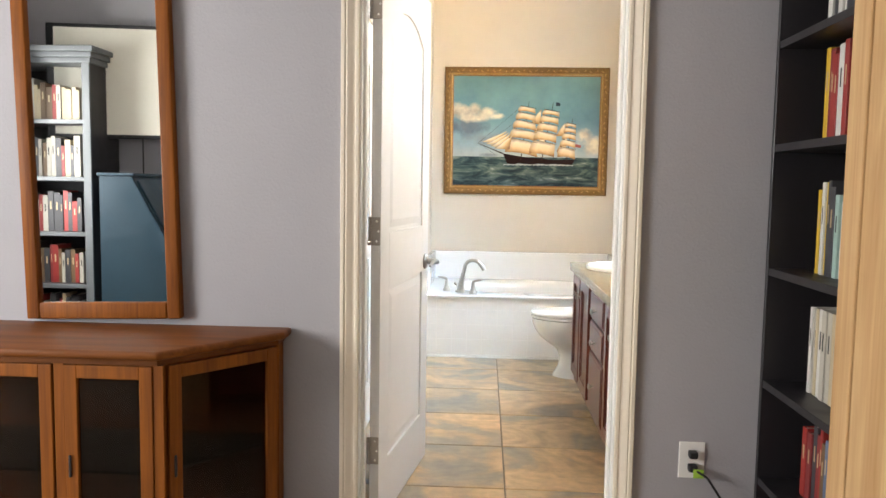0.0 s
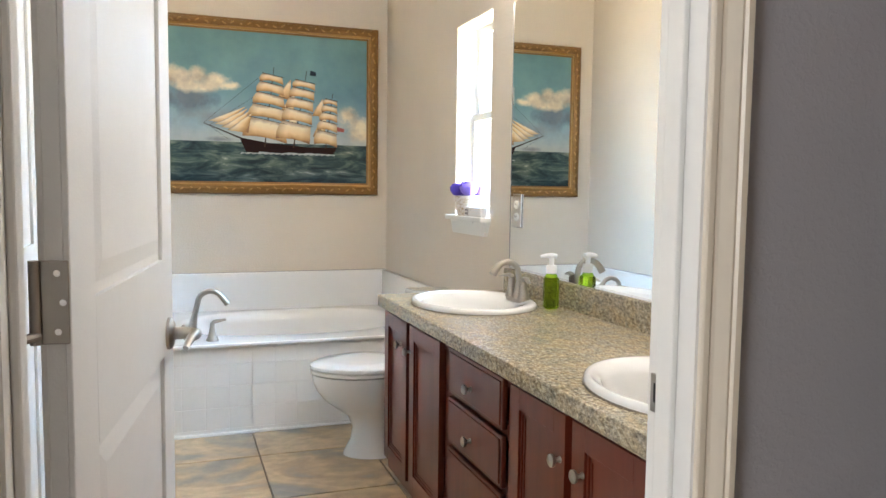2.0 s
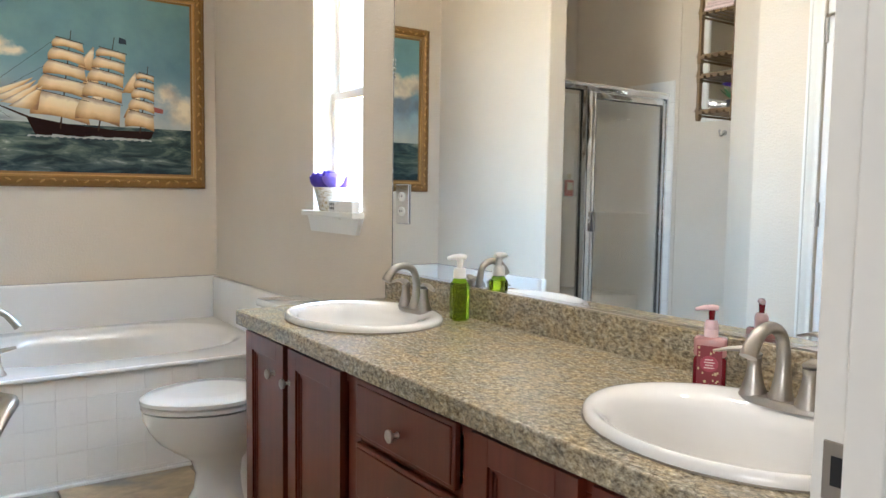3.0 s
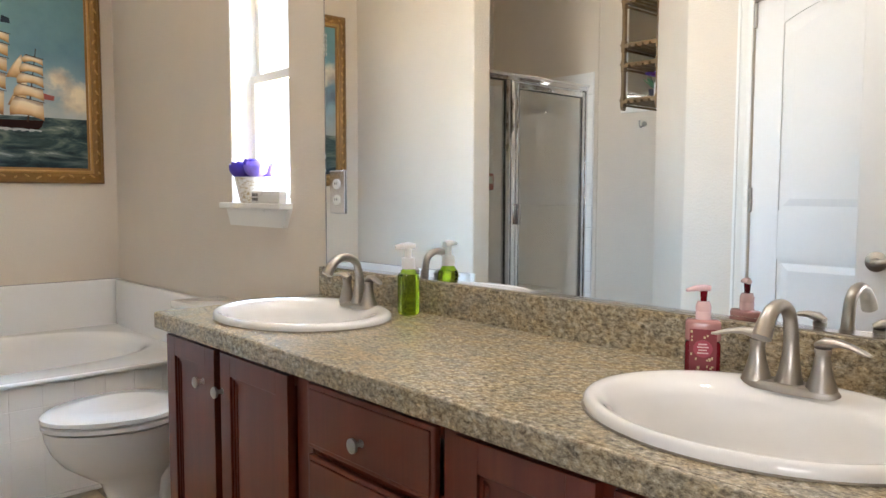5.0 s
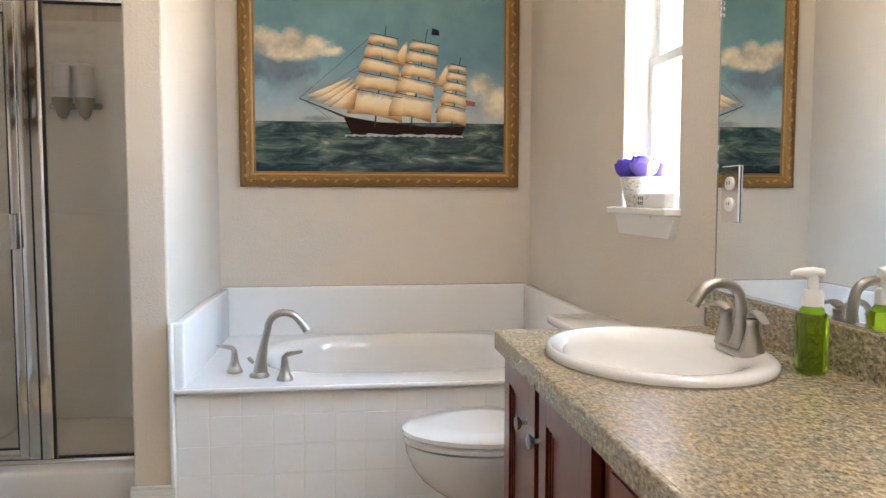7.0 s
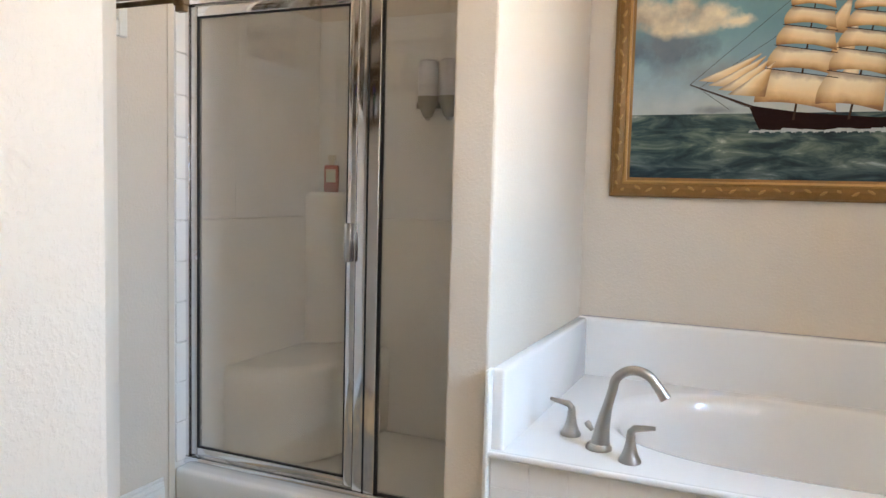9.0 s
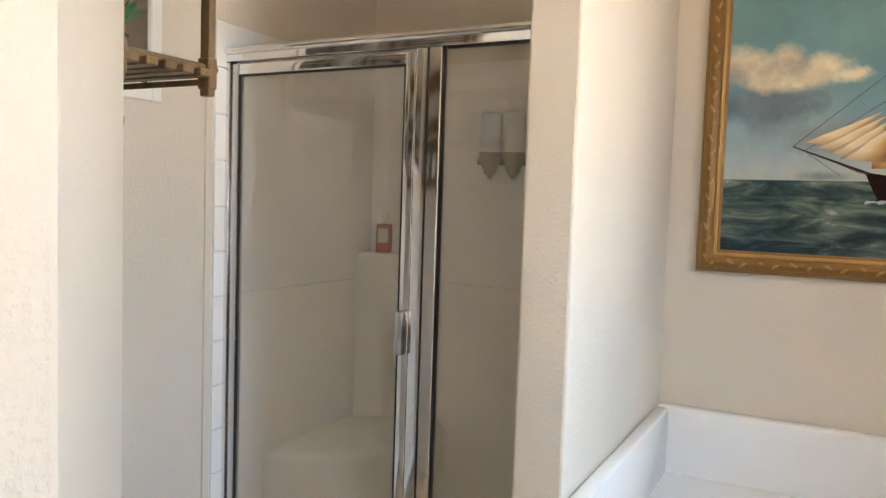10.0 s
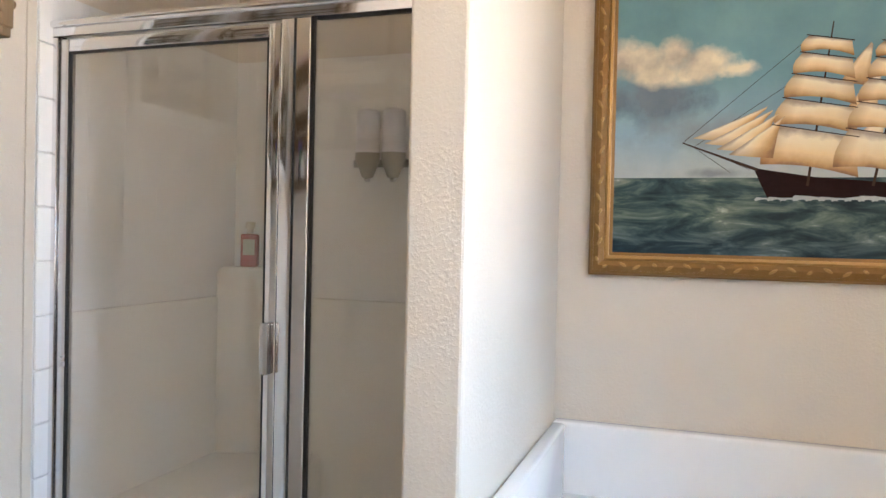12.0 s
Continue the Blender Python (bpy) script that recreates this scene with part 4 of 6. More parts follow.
def cabinet_front(nm, y0, y1, z0, z1, ky, kz, panelled):
    x0, x1 = VX - 0.020, VX - 0.001
    bm = bmesh.new()
    if panelled:
        fr = 0.052
        box(bm, (x0 + 0.011, y0 + fr - 0.003, z0 + fr - 0.003), (x1, y1 - fr + 0.003, z1 - fr + 0.003))
        p = part(nm, bm, M_CHERRY, van)
        for k, a, c in (("stile", (y0, z0), (y0 + fr, z1)), ("stile", (y1 - fr, z0), (y1, z1)), ("rail", (y0 + fr, z0), (y1 - fr, z0 + fr)), ("rail", (y0 + fr, z1 - fr), (y1 - fr, z1))):
            part(k, bx((x0, a[0], a[1]), (x1, c[0], c[1]), 0.0006), M_CHERRY, p)
        for o, d in ((0.0, 0.006), (0.009, 0.009)):     # stepped bead round the panel
            q0, q1, s0, s1, w = y0 + fr + o, y1 - fr - o, z0 + fr + o, z1 - fr - o, 0.008
            bm = bmesh.new()
            for a, c in (((q0, s0), (q0 + w, s1)), ((q1 - w, s0), (q1, s1)), ((q0, s0), (q1, s0 + w)), ((q0, s1 - w), (q1, s1))):
                box(bm, (x0 + d, a[0], a[1]), (x0 + 0.013, c[0], c[1]))
            part("bead", bm, M_CHERRY, p)
    else:
        box(bm, (x0 + 0.004, y0, z0), (x1, y1, z1), 0.003, 2)
        p = part(nm, bm, M_CHERRY, van)
        part("drawer_panel", bx((x0, y0 + 0.010, z0 + 0.010), (x0 + 0.006, y1 - 0.010, z1 - 0.010), 0.0028, 2), M_CHERRY, p)
    knob(p, ky, kz)


cabinet_front("cabinet_door", 4.030, 4.325, 0.155, 0.742, 4.090, 0.652, True)
cabinet_front("cabinet_door", 3.672, 3.995, 0.155, 0.742, 3.982, 0.647, True)
cabinet_front("drawer", 3.196, 3.598, 0.605, 0.742, 3.400, 0.662, False)
cabinet_front("drawer", 3.196, 3.598, 0.450, 0.590, 3.400, 0.512, False)
cabinet_front("drawer", 3.196, 3.598, 0.155, 0.435, 3.400, 0.300, False)
cabinet_front("cabinet_door", 2.862, 3.142, 0.155, 0.742, 2.880, 0.640, True)
cabinet_front("cabinet_door", 2.556, 2.832, 0.155, 0.742, 2.784, 0.640, True)

# countertop with two oval cut-outs hidden under the basins' rims
CT0, CT1 = 0.758, 0.801
SINKS = (4.028, 2.760)
SKX, SRX, SRY = 1.118, 0.224, 0.270
ctop = thing("countertop", "brown stone-look laminate countertop with backsplash", "countertop")
b = bmesh.new()
x0, x1, y0, y1 = 0.845, XR - 0.004, VY0, 4.372
ym = (SINKS[0] + SINKS[1]) / 2
for ya, yb, sy in ((y0, ym, SINKS[1]), (ym, y1, SINKS[0])):
    n, xa, xb = 64, x0 + 0.010, x1
    # angles that include the four corners, so that the sheet stays a full rectangle
    ang = sorted([2 * math.pi * i / n for i in range(n)] + [math.atan2(q - sy, p - SKX) % (2 * math.pi) for p in (xa, xb) for q in (ya, yb)])
    oin, oout = [], []
    for t in ang:
        c, s = math.cos(t), math.sin(t)
        k = min((((xb if c > 0 else xa) - SKX) / c) if abs(c) > 1e-6 else 9e9, (((yb if s > 0 else ya) - sy) / s) if abs(s) > 1e-6 else 9e9)
        oout.append(b.verts.new((SKX + c * k, sy + s * k, CT1)))
        oin.append(b.verts.new((SKX + c * (SRX - 0.015), sy + s * (SRY - 0.015), CT1)))
    for i in range(len(ang)):
        j = (i + 1) % len(ang)
        b.faces.new((oout[i], oout[j], oin[j], oin[i]))
for f in b.faces:
    f.normal_update()
    if f.normal.z < 0:
        f.normal_flip()
ext = bmesh.ops.extrude_face_region(b, geom=list(b.faces))
for e in ext["geom"]:
    if isinstance(e, bmesh.types.BMVert):
        e.co.z -= 0.040
bmesh.ops.recalc_face_normals(b, faces=b.faces)
part("top_surface", b, M_LAM, ctop)
part("front_edge", bx((x0, y0, CT0 - 0.003), (x0 + 0.014, y1, CT1 - 0.0005), 0.004, 3), M_LAM, ctop, smooth=True)
part("end_edge", bx((x0 + 0.014, y1 - 0.014, CT0 - 0.003), (x1, y1, CT1 - 0.0005), 0.003, 2), M_LAM, ctop)
part("backsplash", bx((XR - 0.024, VY0, CT1 - 0.002), (XR - 0.003, 4.385, 0.892), 0.003, 2), M_LAM, ctop)


M_CAULK = paint("aged_sealant", (0.24, 0.21, 0.17), 0.7, 0.2)


def sink(yc, label):
    s = thing("sink", label, "sink", "oval basins of the vanity", at=(SKX, yc, CT1))
    prof = [(1.0, 0.0), (1.006, 0.006), (1.004, 0.011), (0.99, 0.016), (0.965, 0.0195), (0.93, 0.0205), (0.89, 0.019), (0.855, 0.014), (0.82, 0.004), (0.79, -0.010), (0.765, -0.028), (0.70, -0.075), (0.55, -0.120), (0.30, -0.140), (0.10, -0.146), (0.0, -0.146)]
    bm = bmesh.new()
    n, rr = 48, []
    for f, z in prof:
        # the bowl sits towards the front; the rear rim is a wide tap ledge
        shift = -0.022 * (1 - max(0, (f - 0.80) / 0.20)) if f > 0.75 else -0.022
        if f == 0:
            rr.append([bm.verts.new((shift, 0, z))])
        else:
            q = f if f > 0.84 else f * 0.985
            rr.append([bm.verts.new((shift + (SRX * q if f > 0.84 else SRX * q * 0.93) * math.cos(2 * math.pi * i / n), SRY * q * math.sin(2 * math.pi * i / n), z)) for i in range(n)])
    for p, q in zip(rr, rr[1:]):
        for i in range(n):
            bm.faces.new((p[i], p[(i + 1) % n], q[(i + 1) % n], q[i]) if len(q) > 1 else (p[i], p[(i + 1) % n], q[0]))
    bmesh.ops.recalc_face_normals(bm, faces=bm.faces)
    part("bowl", bm, M_CERAMIC, s, smooth=True)
    part("sealant", lathe([(1.0, 0.0), (1.012, 0.0005), (1.008, 0.003), (1.0, 0.003)], 48, (0, 0, 0.0002), SRX, SRY), M_CAULK, s)
    part("drain", lathe([(0.0, 0.004), (0.018, 0.004), (0.022, 0.0)], 18, (-0.022, 0, -0.146)), M_CHROME, s, smooth=True)
    return s


sink(SINKS[0], "white ceramic oval drop-in basin near the bathtub")
sink(SINKS[1], "white ceramic oval drop-in basin near the door")


def blade(pts, widths, thick):
    """A flat curved lever: a rounded strip along pts, its width across y or x set point by point."""
    bm = bmesh.new()
    P_ = [Vector(p) for p in pts]
    rings_ = []
    for i, p in enumerate(P_):
        d = (P_[min(i + 1, len(P_) - 1)] - P_[max(i - 1, 0)]).normalized()
        side = d.cross(Vector((0, 0, 1))).normalized()
        up = side.cross(d)
        rings_.append([bm.verts.new(p + side * widths[i] * math.cos(2 * math.pi * k / 12) + up * thick[i] * math.sin(2 * math.pi * k / 12)) for k in range(12)])
    for a, c in zip(rings_, rings_[1:]):
        for k in range(12):
            bm.faces.new((a[k], a[(k + 1) % 12], c[(k + 1) % 12], c[k]))
    bm.faces.new(list(reversed(rings_[0])))
    bm.faces.new(rings_[-1])
    bmesh.ops.recalc_face_normals(bm, faces=bm.faces)
    return bm


def faucet(yc, label, shift):
    """A centreset tap: slim base plate, swan-neck spout towards the basin, two bell handles with flat levers."""
    f = thing("basin_faucet", label, "faucet", "taps of the two basins", at=(1.288, yc + shift, CT1 + 0.009))
    part("base_plate", lathe([(0.0, 0), (1.0, 0), (1.0, 0.007), (0.97, 0.011), (0.88, 0.014), (0.0, 0.015)], 40, (0, 0, 0), 0.027, 0.083), M_NICKEL, f, smooth=True)
    pts_ = [(0.002, 0, 0.012), (0.004, 0, 0.028), (0.006, 0, 0.052), (0.007, 0, 0.080), (0.004, 0, 0.102)]
    pts_ += [(-0.044 + 0.046 * math.cos(radians(a)), 0, 0.110 + 0.036 * math.sin(radians(a))) for a in range(16, 147, 13)]
    pts_ += [(-0.093, 0, 0.118), (-0.103, 0, 0.101)]
    part("spout", tube(pts_, [0.0235, 0.0185, 0.0145, 0.0122, 0.0115] + [0.0110] * 7 + [0.0113, 0.0118, 0.0124, 0.0130] + [0.0142, 0.0150], 18), M_NICKEL, f, smooth=True)
    for s_ in (-1, 1):
        y = s_ * 0.053
        part("handle_base", lathe([(0.0, 0.011), (0.0245, 0.011), (0.0235, 0.016), (0.0185, 0.030), (0.0140, 0.048), (0.0115, 0.066), (0.0118, 0.070), (0.0128, 0.072), (0.0128, 0.078), (0.0, 0.080)], 20, (0, y, 0)), M_NICKEL, f, smooth=True)
        part("handle_lever", blade([(0.002, y - s_ * 0.010, 0.082), (0.0, y + s_ * 0.004, 0.088), (-0.003, y + s_ * 0.024, 0.091), (-0.008, y + s_ * 0.046, 0.088), (-0.013, y + s_ * 0.066, 0.082), (-0.016, y + s_ * 0.076, 0.080)],
                                   [0.0095, 0.0125, 0.0110, 0.0095, 0.0085, 0.0045], [0.006, 0.0095, 0.0065, 0.0045, 0.0035, 0.002]), M_NICKEL, f, smooth=True)
    return f


faucet(SINKS[0], "brushed nickel centreset basin faucet near the bathtub", -0.022)
faucet(SINKS[1], "brushed nickel centreset basin faucet near the door", 0.030)

# mirror over the counter
MY0, MY1, MZ0, MZ1 = VY0 + 0.01, 4.365, 0.894, 2.000
mir = thing("vanity_mirror", "large frameless wall mirror over the vanity", "mirror")
part("mirror_glass", bx((XR - 0.007, MY0, MZ0), (XR - 0.002, MY1, MZ1)), M_MIRROR, mir)
part("edge_strip", bx((XR - 0.0085, MY0, MZ0 - 0.0005), (XR - 0.0072, MY1, MZ0 + 0.007)), M_CHROME, mir)
for cz_ in (1.585, 1.60, 1.615, 1.63, 1.645):
    part("mirror_clip", bx((XR - 0.013, MY1 - 0.008, cz_ - 0.005), (XR - 0.0086, MY1 - 0.001, cz_ + 0.005), 0.0015, 1), M_CHROME, mir, "faceted chrome mirror clip")
part("edge_strip", bx((XR - 0.0085, MY1 - 0.0025, MZ0 + 0.007), (XR - 0.0072, MY1, MZ1)), M_STEEL, mir)

# outlet set in the mirror
o = thing("mirror_outlet", "double power outlet with mirrored cover plate", "outlet")
part("cover_plate", bx((XR - 0.013, 4.247, 1.070), (XR - 0.0075, 4.333, 1.209), 0.003, 1), M_CHROME, o, "mirrored cover plate")
for z in (1.114, 1.165):
    rc = part("receptacle", lathe([(0.0, 0), (1, 0), (1, 0.004), (0.9, 0.005), (0, 0.005)], 20, (0, 0, 0), 0.0165, 0.019), M_TRIM, o)
    rc.matrix_local = Matrix.Translation((XR - 0.0125, 4.290, z)) @ pose(0, 0, 0, 0, -90, 0)
    for dy in (-0.006, 0.006):
        part("slot", bx((-0.0045 + 0.002, dy - 0.0012, 0.0048), (0.006, dy + 0.0012, 0.0058)), M_BLACK, rc)


# lamp bar over the mirror
bar = thing("vanity_light", "brushed nickel vanity light bar with four lit frosted globes", "wall lamp")
part("back_plate", bx((XR - 0.030, 2.64, 2.17), (XR - 0.001, 4.15, 2.27), 0.008, 2), M_NICKEL, bar)
for y in (4.02, 3.60, 3.18, 2.76):
    part("lamp_socket", tube([(XR - 0.025, y, 2.22), (XR - 0.09, y, 2.215), (XR - 0.125, y, 2.15)], [0.016, 0.014, 0.022], 12), M_NICKEL, bar, smooth=True)
    part("globe", lathe([(0.0, 0.12), (0.026, 0.118), (0.045, 0.09), (0.056, 0.05), (0.050, 0.015), (0.03, 0.0), (0.0, -0.004)], 20, (XR - 0.125, y, 2.036)), M_BULB, bar, "lit frosted glass globe", smooth=True)

# ---- shower ----
SY = 5.470                        # plane of the shower door
SZT, SLEDGE = 1.962, 1.054        # top of the tiles, ledge of the moulded lower part
pan = structure("shower_base", bx((XREC, SY + 0.045, 0.0), (XC0, YB, 0.055)), M_SURROUND, "cream acrylic shower base with a raised curb", "shower base")
part("curb", bx((XREC + 0.0005, SY - 0.070, 0.0), (XC0 - 0.0005, SY + 0.045, 0.128), 0.018, 3), M_TUB, pan, "white rounded curb", smooth=True)
seat = [(XREC, 5.64)] + [(XREC + 0.40 * math.sin(radians(a)), 6.02 - 0.38 * math.cos(radians(a))) for a in range(10, 91, 10)] + [(XREC + 0.42, YB), (XREC, YB)]
part("moulded_seat", prism(seat, 0.055, 0.465, 0.035, 4), M_SURROUND, pan, smooth=True)
part("lower_panel", bx((XREC + 0.032, YB - 0.030, 0.055), (XC0 - 0.030, YB, SLEDGE), 0.010, 3), M_SURROUND, pan, smooth=True)
part("lower_panel", bx((XREC, SY + 0.046, 0.055), (XREC + 0.030, YB, SLEDGE), 0.010, 3), M_SURROUND, pan, smooth=True)
part("lower_panel", bx((XC0 - 0.028, SY + 0.046, 0.055), (XC0, YB, SLEDGE), 0.010, 3), M_SURROUND, pan, smooth=True)
part("corner_pillar", prism([(XREC + 0.020, YB - 0.020)] + [(XREC + 0.020 + 0.175 * math.sin(radians(a)), YB - 0.020 - 0.13 * math.cos(radians(a))) for a in range(0, 91, 10)], 0.44, 1.166, 0.024, 4), M_SURROUND, pan, "moulded corner pillar with a flat top", smooth=True)

enc = thing("shower_enclosure", "chrome framed glass shower door with a fixed side pane", "shower door")
EX0, EX1, EZ0, EZ1 = XREC + 0.004, XC0 - 0.002, 0.130, 1.880


def bar_part(nm, a, c, mat_=None, lab="", par=None):
    return part(nm, bx(a, c, 0.004, 2), mat_ or M_CHROME, par or enc, lab, smooth=True)


header = bar_part("header_rail", (EX0, SY - 0.022, 1.832), (EX1, SY + 0.022, EZ1))
part("header_bead", tube([(EX0, SY - 0.023, 1.866), (EX1, SY - 0.023, 1.866)], 0.010, 10), M_CHROME, header, smooth=True)
bar_part("sill_track", (EX0, SY - 0.024, EZ0 - 0.001), (EX1, SY + 0.024, 0.158))
bar_part("wall_jamb", (EX0, SY - 0.020, 0.158), (EX0 + 0.024, SY + 0.020, 1.832))
bar_part("centre_post", (-0.690, SY - 0.020, 0.158), (-0.606, SY + 0.020, 1.832))
bar_part("wall_jamb", (EX1 - 0.022, SY - 0.020, 0.158), (EX1, SY + 0.020, 1.832))
part("post_groove", bx((-0.652, SY - 0.0215, 0.158), (-0.646, SY - 0.0195, 1.832)), M_BLACK, enc)
# hinged door
sd = tagged(new("hinged_door"), "chrome framed glass shower door leaf")
sd.parent = enc
DXa, DXb, DZa, DZb = EX0 + 0.028, -0.694, 0.166, 1.826
bar_part("door_stile", (DXa, SY - 0.014, DZa), (DXa + 0.030, SY + 0.014, DZb), M_STEEL, par=sd)
bar_part("door_stile", (DXb - 0.034, SY - 0.014, DZa), (DXb, SY + 0.014, DZb), M_CHROME, par=sd)
bar_part("door_rail", (DXa + 0.030, SY - 0.014, DZb - 0.036), (DXb - 0.034, SY + 0.014, DZb), par=sd)
bar_part("door_rail", (DXa + 0.030, SY - 0.014, DZa), (DXb - 0.034, SY + 0.014, DZa + 0.030), par=sd)
gx0, gx1, gz0, gz1 = DXa + 0.030, DXb - 0.034, DZa + 0.030, DZb - 0.036
bm = bmesh.new()
for a, c in (((gx0, gz0), (gx0 + 0.0045, gz1)), ((gx1 - 0.005, gz0), (gx1, gz1)), ((gx0, gz0), (gx1, gz0 + 0.005)), ((gx0, gz1 - 0.006), (gx1, gz1))):
    box(bm, (a[0], SY - 0.0125, a[1]), (c[0], SY - 0.004, c[1]))
part("gasket", bm, M_BLACK, sd, "black rubber gasket")
gl = part("glass_pane", bx((gx0, SY - 0.003, gz0), (gx1, SY + 0.003, gz1)), M_SHGLASS, sd)
gl.visible_shadow = False
bar_part("pull_handle", (DXb - 0.030, SY - 0.040, 0.942), (DXb - 0.006, SY - 0.014, 1.072), M_STEEL, "satin aluminium pull handle", par=sd)
bm = bmesh.new()
box(bm, (-0.6055, SY - 0.013, 0.158), (-0.599, SY - 0.004, 1.832))
box(bm, (-0.594, SY - 0.013, 0.158), (EX1 - 0.022, SY - 0.004, 0.165))
box(bm, (-0.594, SY - 0.013, 1.825), (EX1 - 0.022, SY - 0.004, 1.832))
part("gasket", bm, M_BLACK, enc, "black rubber gasket")
gl = part("side_pane", bx((-0.604, SY - 0.003, 0.158), (EX1 - 0.022, SY + 0.003, 1.832)), M_SHGLASS, enc)
gl.visible_shadow = False

# soap dispensers on the shower's back wall
M_MILK = paint("milky_plastic", (0.66, 0.66, 0.72), 0.3, 0.05)
M_DARKM = paint("dark_satin_metal", (0.20, 0.19, 0.16), 0.35, 0.08, metal=0.9)
disp = thing("soap_dispensers", "pair of milky wall soap dispensers with satin metal bases", "soap dispenser")
part("wall_bracket", bx((-0.905, YB - 0.035, 1.545), (-0.665, YB - 0.010, 1.575), 0.004, 2), M_STEEL, disp)
for x in (-0.833, -0.733):
    cham = part("chamber", lathe([(0.0, 1.752), (0.030, 1.752), (0.042, 1.742), (0.044, 1.70), (0.044, 1.595), (0.0, 1.595)], 24, (x, YB - 0.062, 0)), M_MILK, disp, smooth=True)
    part("pump_base", lathe([(0.0, 1.594), (0.046, 1.594), (0.046, 1.575), (0.030, 1.530), (0.020, 1.505), (0.0, 1.505)], 24, (x, YB - 0.062, 0)), M_DARKM, cham, "dark satin metal pump base", smooth=True)
    part("pump_lever", tube([(x, YB - 0.062, 1.508), (x, YB - 0.075, 1.494), (x + 0.022, YB - 0.095, 1.494)], 0.007, 8), M_STEEL, cham, smooth=True)
M_ROSE = glassy("rose_gel", (0.75, 0.20, 0.14), 0.08)
M_ROSE2 = paint("rose_gel_plastic", (0.42, 0.065, 0.045), 0.2, 0.15)
M_LABEL = paint("cream_label", (0.62, 0.55, 0.42), 0.5, 0.05)
sb = thing("shower_gel_bottle", "rose coloured shower gel bottle with a cream label", "bottle", at=(-1.316, YB - 0.068, 1.166), rz=20)
part("body", bx((-0.033, -0.020, 0), (0.033, 0.020, 0.125), 0.008, 3), M_ROSE2, sb, smooth=True)
part("cap", lathe([(0.0, 0.172), (0.018, 0.172), (0.020, 0.165), (0.018, 0.150), (0.012, 0.142), (0.012, 0.124), (0.0, 0.124)], 18), M_LABEL, sb, smooth=True)
part("label", bx((-0.022, -0.0218, 0.045), (0.022, -0.0205, 0.105)), M_LABEL, sb)

# ---- recess: framed mirror, hooks, hanging rack ----
fm = thing("framed_mirror", "white framed wall mirror in the recess", "mirror")
FY_0, FY_1, FZ_0, FZ_1 = 4.60, 5.178, 1.664, 2.420
bm = bmesh.new()
for a, c in (((FY_0, FZ_0), (FY_0 + 0.036, FZ_1)), ((FY_1 - 0.036, FZ_0), (FY_1, FZ_1)), ((FY_0 + 0.036, FZ_0), (FY_1 - 0.036, FZ_0 + 0.05)), ((FY_0 + 0.036, FZ_1 - 0.036), (FY_1 - 0.036, FZ_1))):
    box(bm, (XREC + 0.001, a[0], a[1]), (XREC + 0.020, c[0], c[1]), 0.004, 2)
part("frame", bm, M_TRIM, fm)
part("mirror_glass", bx((XREC + 0.001, FY_0 + 0.03, FZ_0 + 0.04), (XREC + 0.008, FY_1 - 0.03, FZ_1 - 0.03)), M_MIRROR, fm)
for y in (5.010, 4.880):
    hk = thing("wall_hook", "satin nickel double robe hook", "hook", "robe hooks in the recess", at=(XREC, y, 1.585))
    part("back_plate", lathe([(0.0, 0.006), (0.016, 0.006), (0.018, 0.0)], 16), M_NICKEL, hk, smooth=True).matrix_local = pose(0.0, 0, 0, 0, 90, 0)
    part("prong", tube([(0.004, 0, 0.0), (0.03, 0, -0.02), (0.048, 0, -0.022), (0.056, 0, 0.0), (0.054, 0, 0.018)], [0.006, 0.005, 0.005, 0.005, 0.008], 10), M_NICKEL, hk, smooth=True)

rack = thing("slatted_rack", "dark walnut slatted hanging shelf rack", "shelf rack", at=(-0.715, 4.690, 1.606))
RX, RY, RH = -0.46, -0.215, 0.72
for x in (0.0, RX):
    for y in (0.0, RY):
        pst = bmesh.new()
        box(pst, (x - 0.026, y - 0.009, -0.014), (x, y + 0.009, RH), 0.002)
        for z in (0.022, 0.215, 0.320, 0.555):
            box(pst, (x - 0.030, y - 0.012, z - 0.022), (x + 0.003, y + 0.012, z + 0.040), 0.003)
        part("post", pst, M_RACK, rack)
for z in (0.022, 0.215, 0.320, 0.555):
    for i in range(5):
        y = RY + 0.022 + i * (-RY - 0.044) / 4
        part("slat", bx((RX - 0.026, y - 0.014, z), (0.004, y + 0.014, z + 0.016), 0.002), M_RACK, rack)
    for x in (-0.013, RX - 0.013):
        part("dowel", tube([(x, RY - 0.020, z + 0.020), (x, 0.022, z + 0.020)], 0.0075, 8), M_RACK, rack, smooth=True)
    part("front_rail", bx((RX, 0.001, z - 0.012), (0.0, 0.008, z), 0.001), M_RACK, rack)


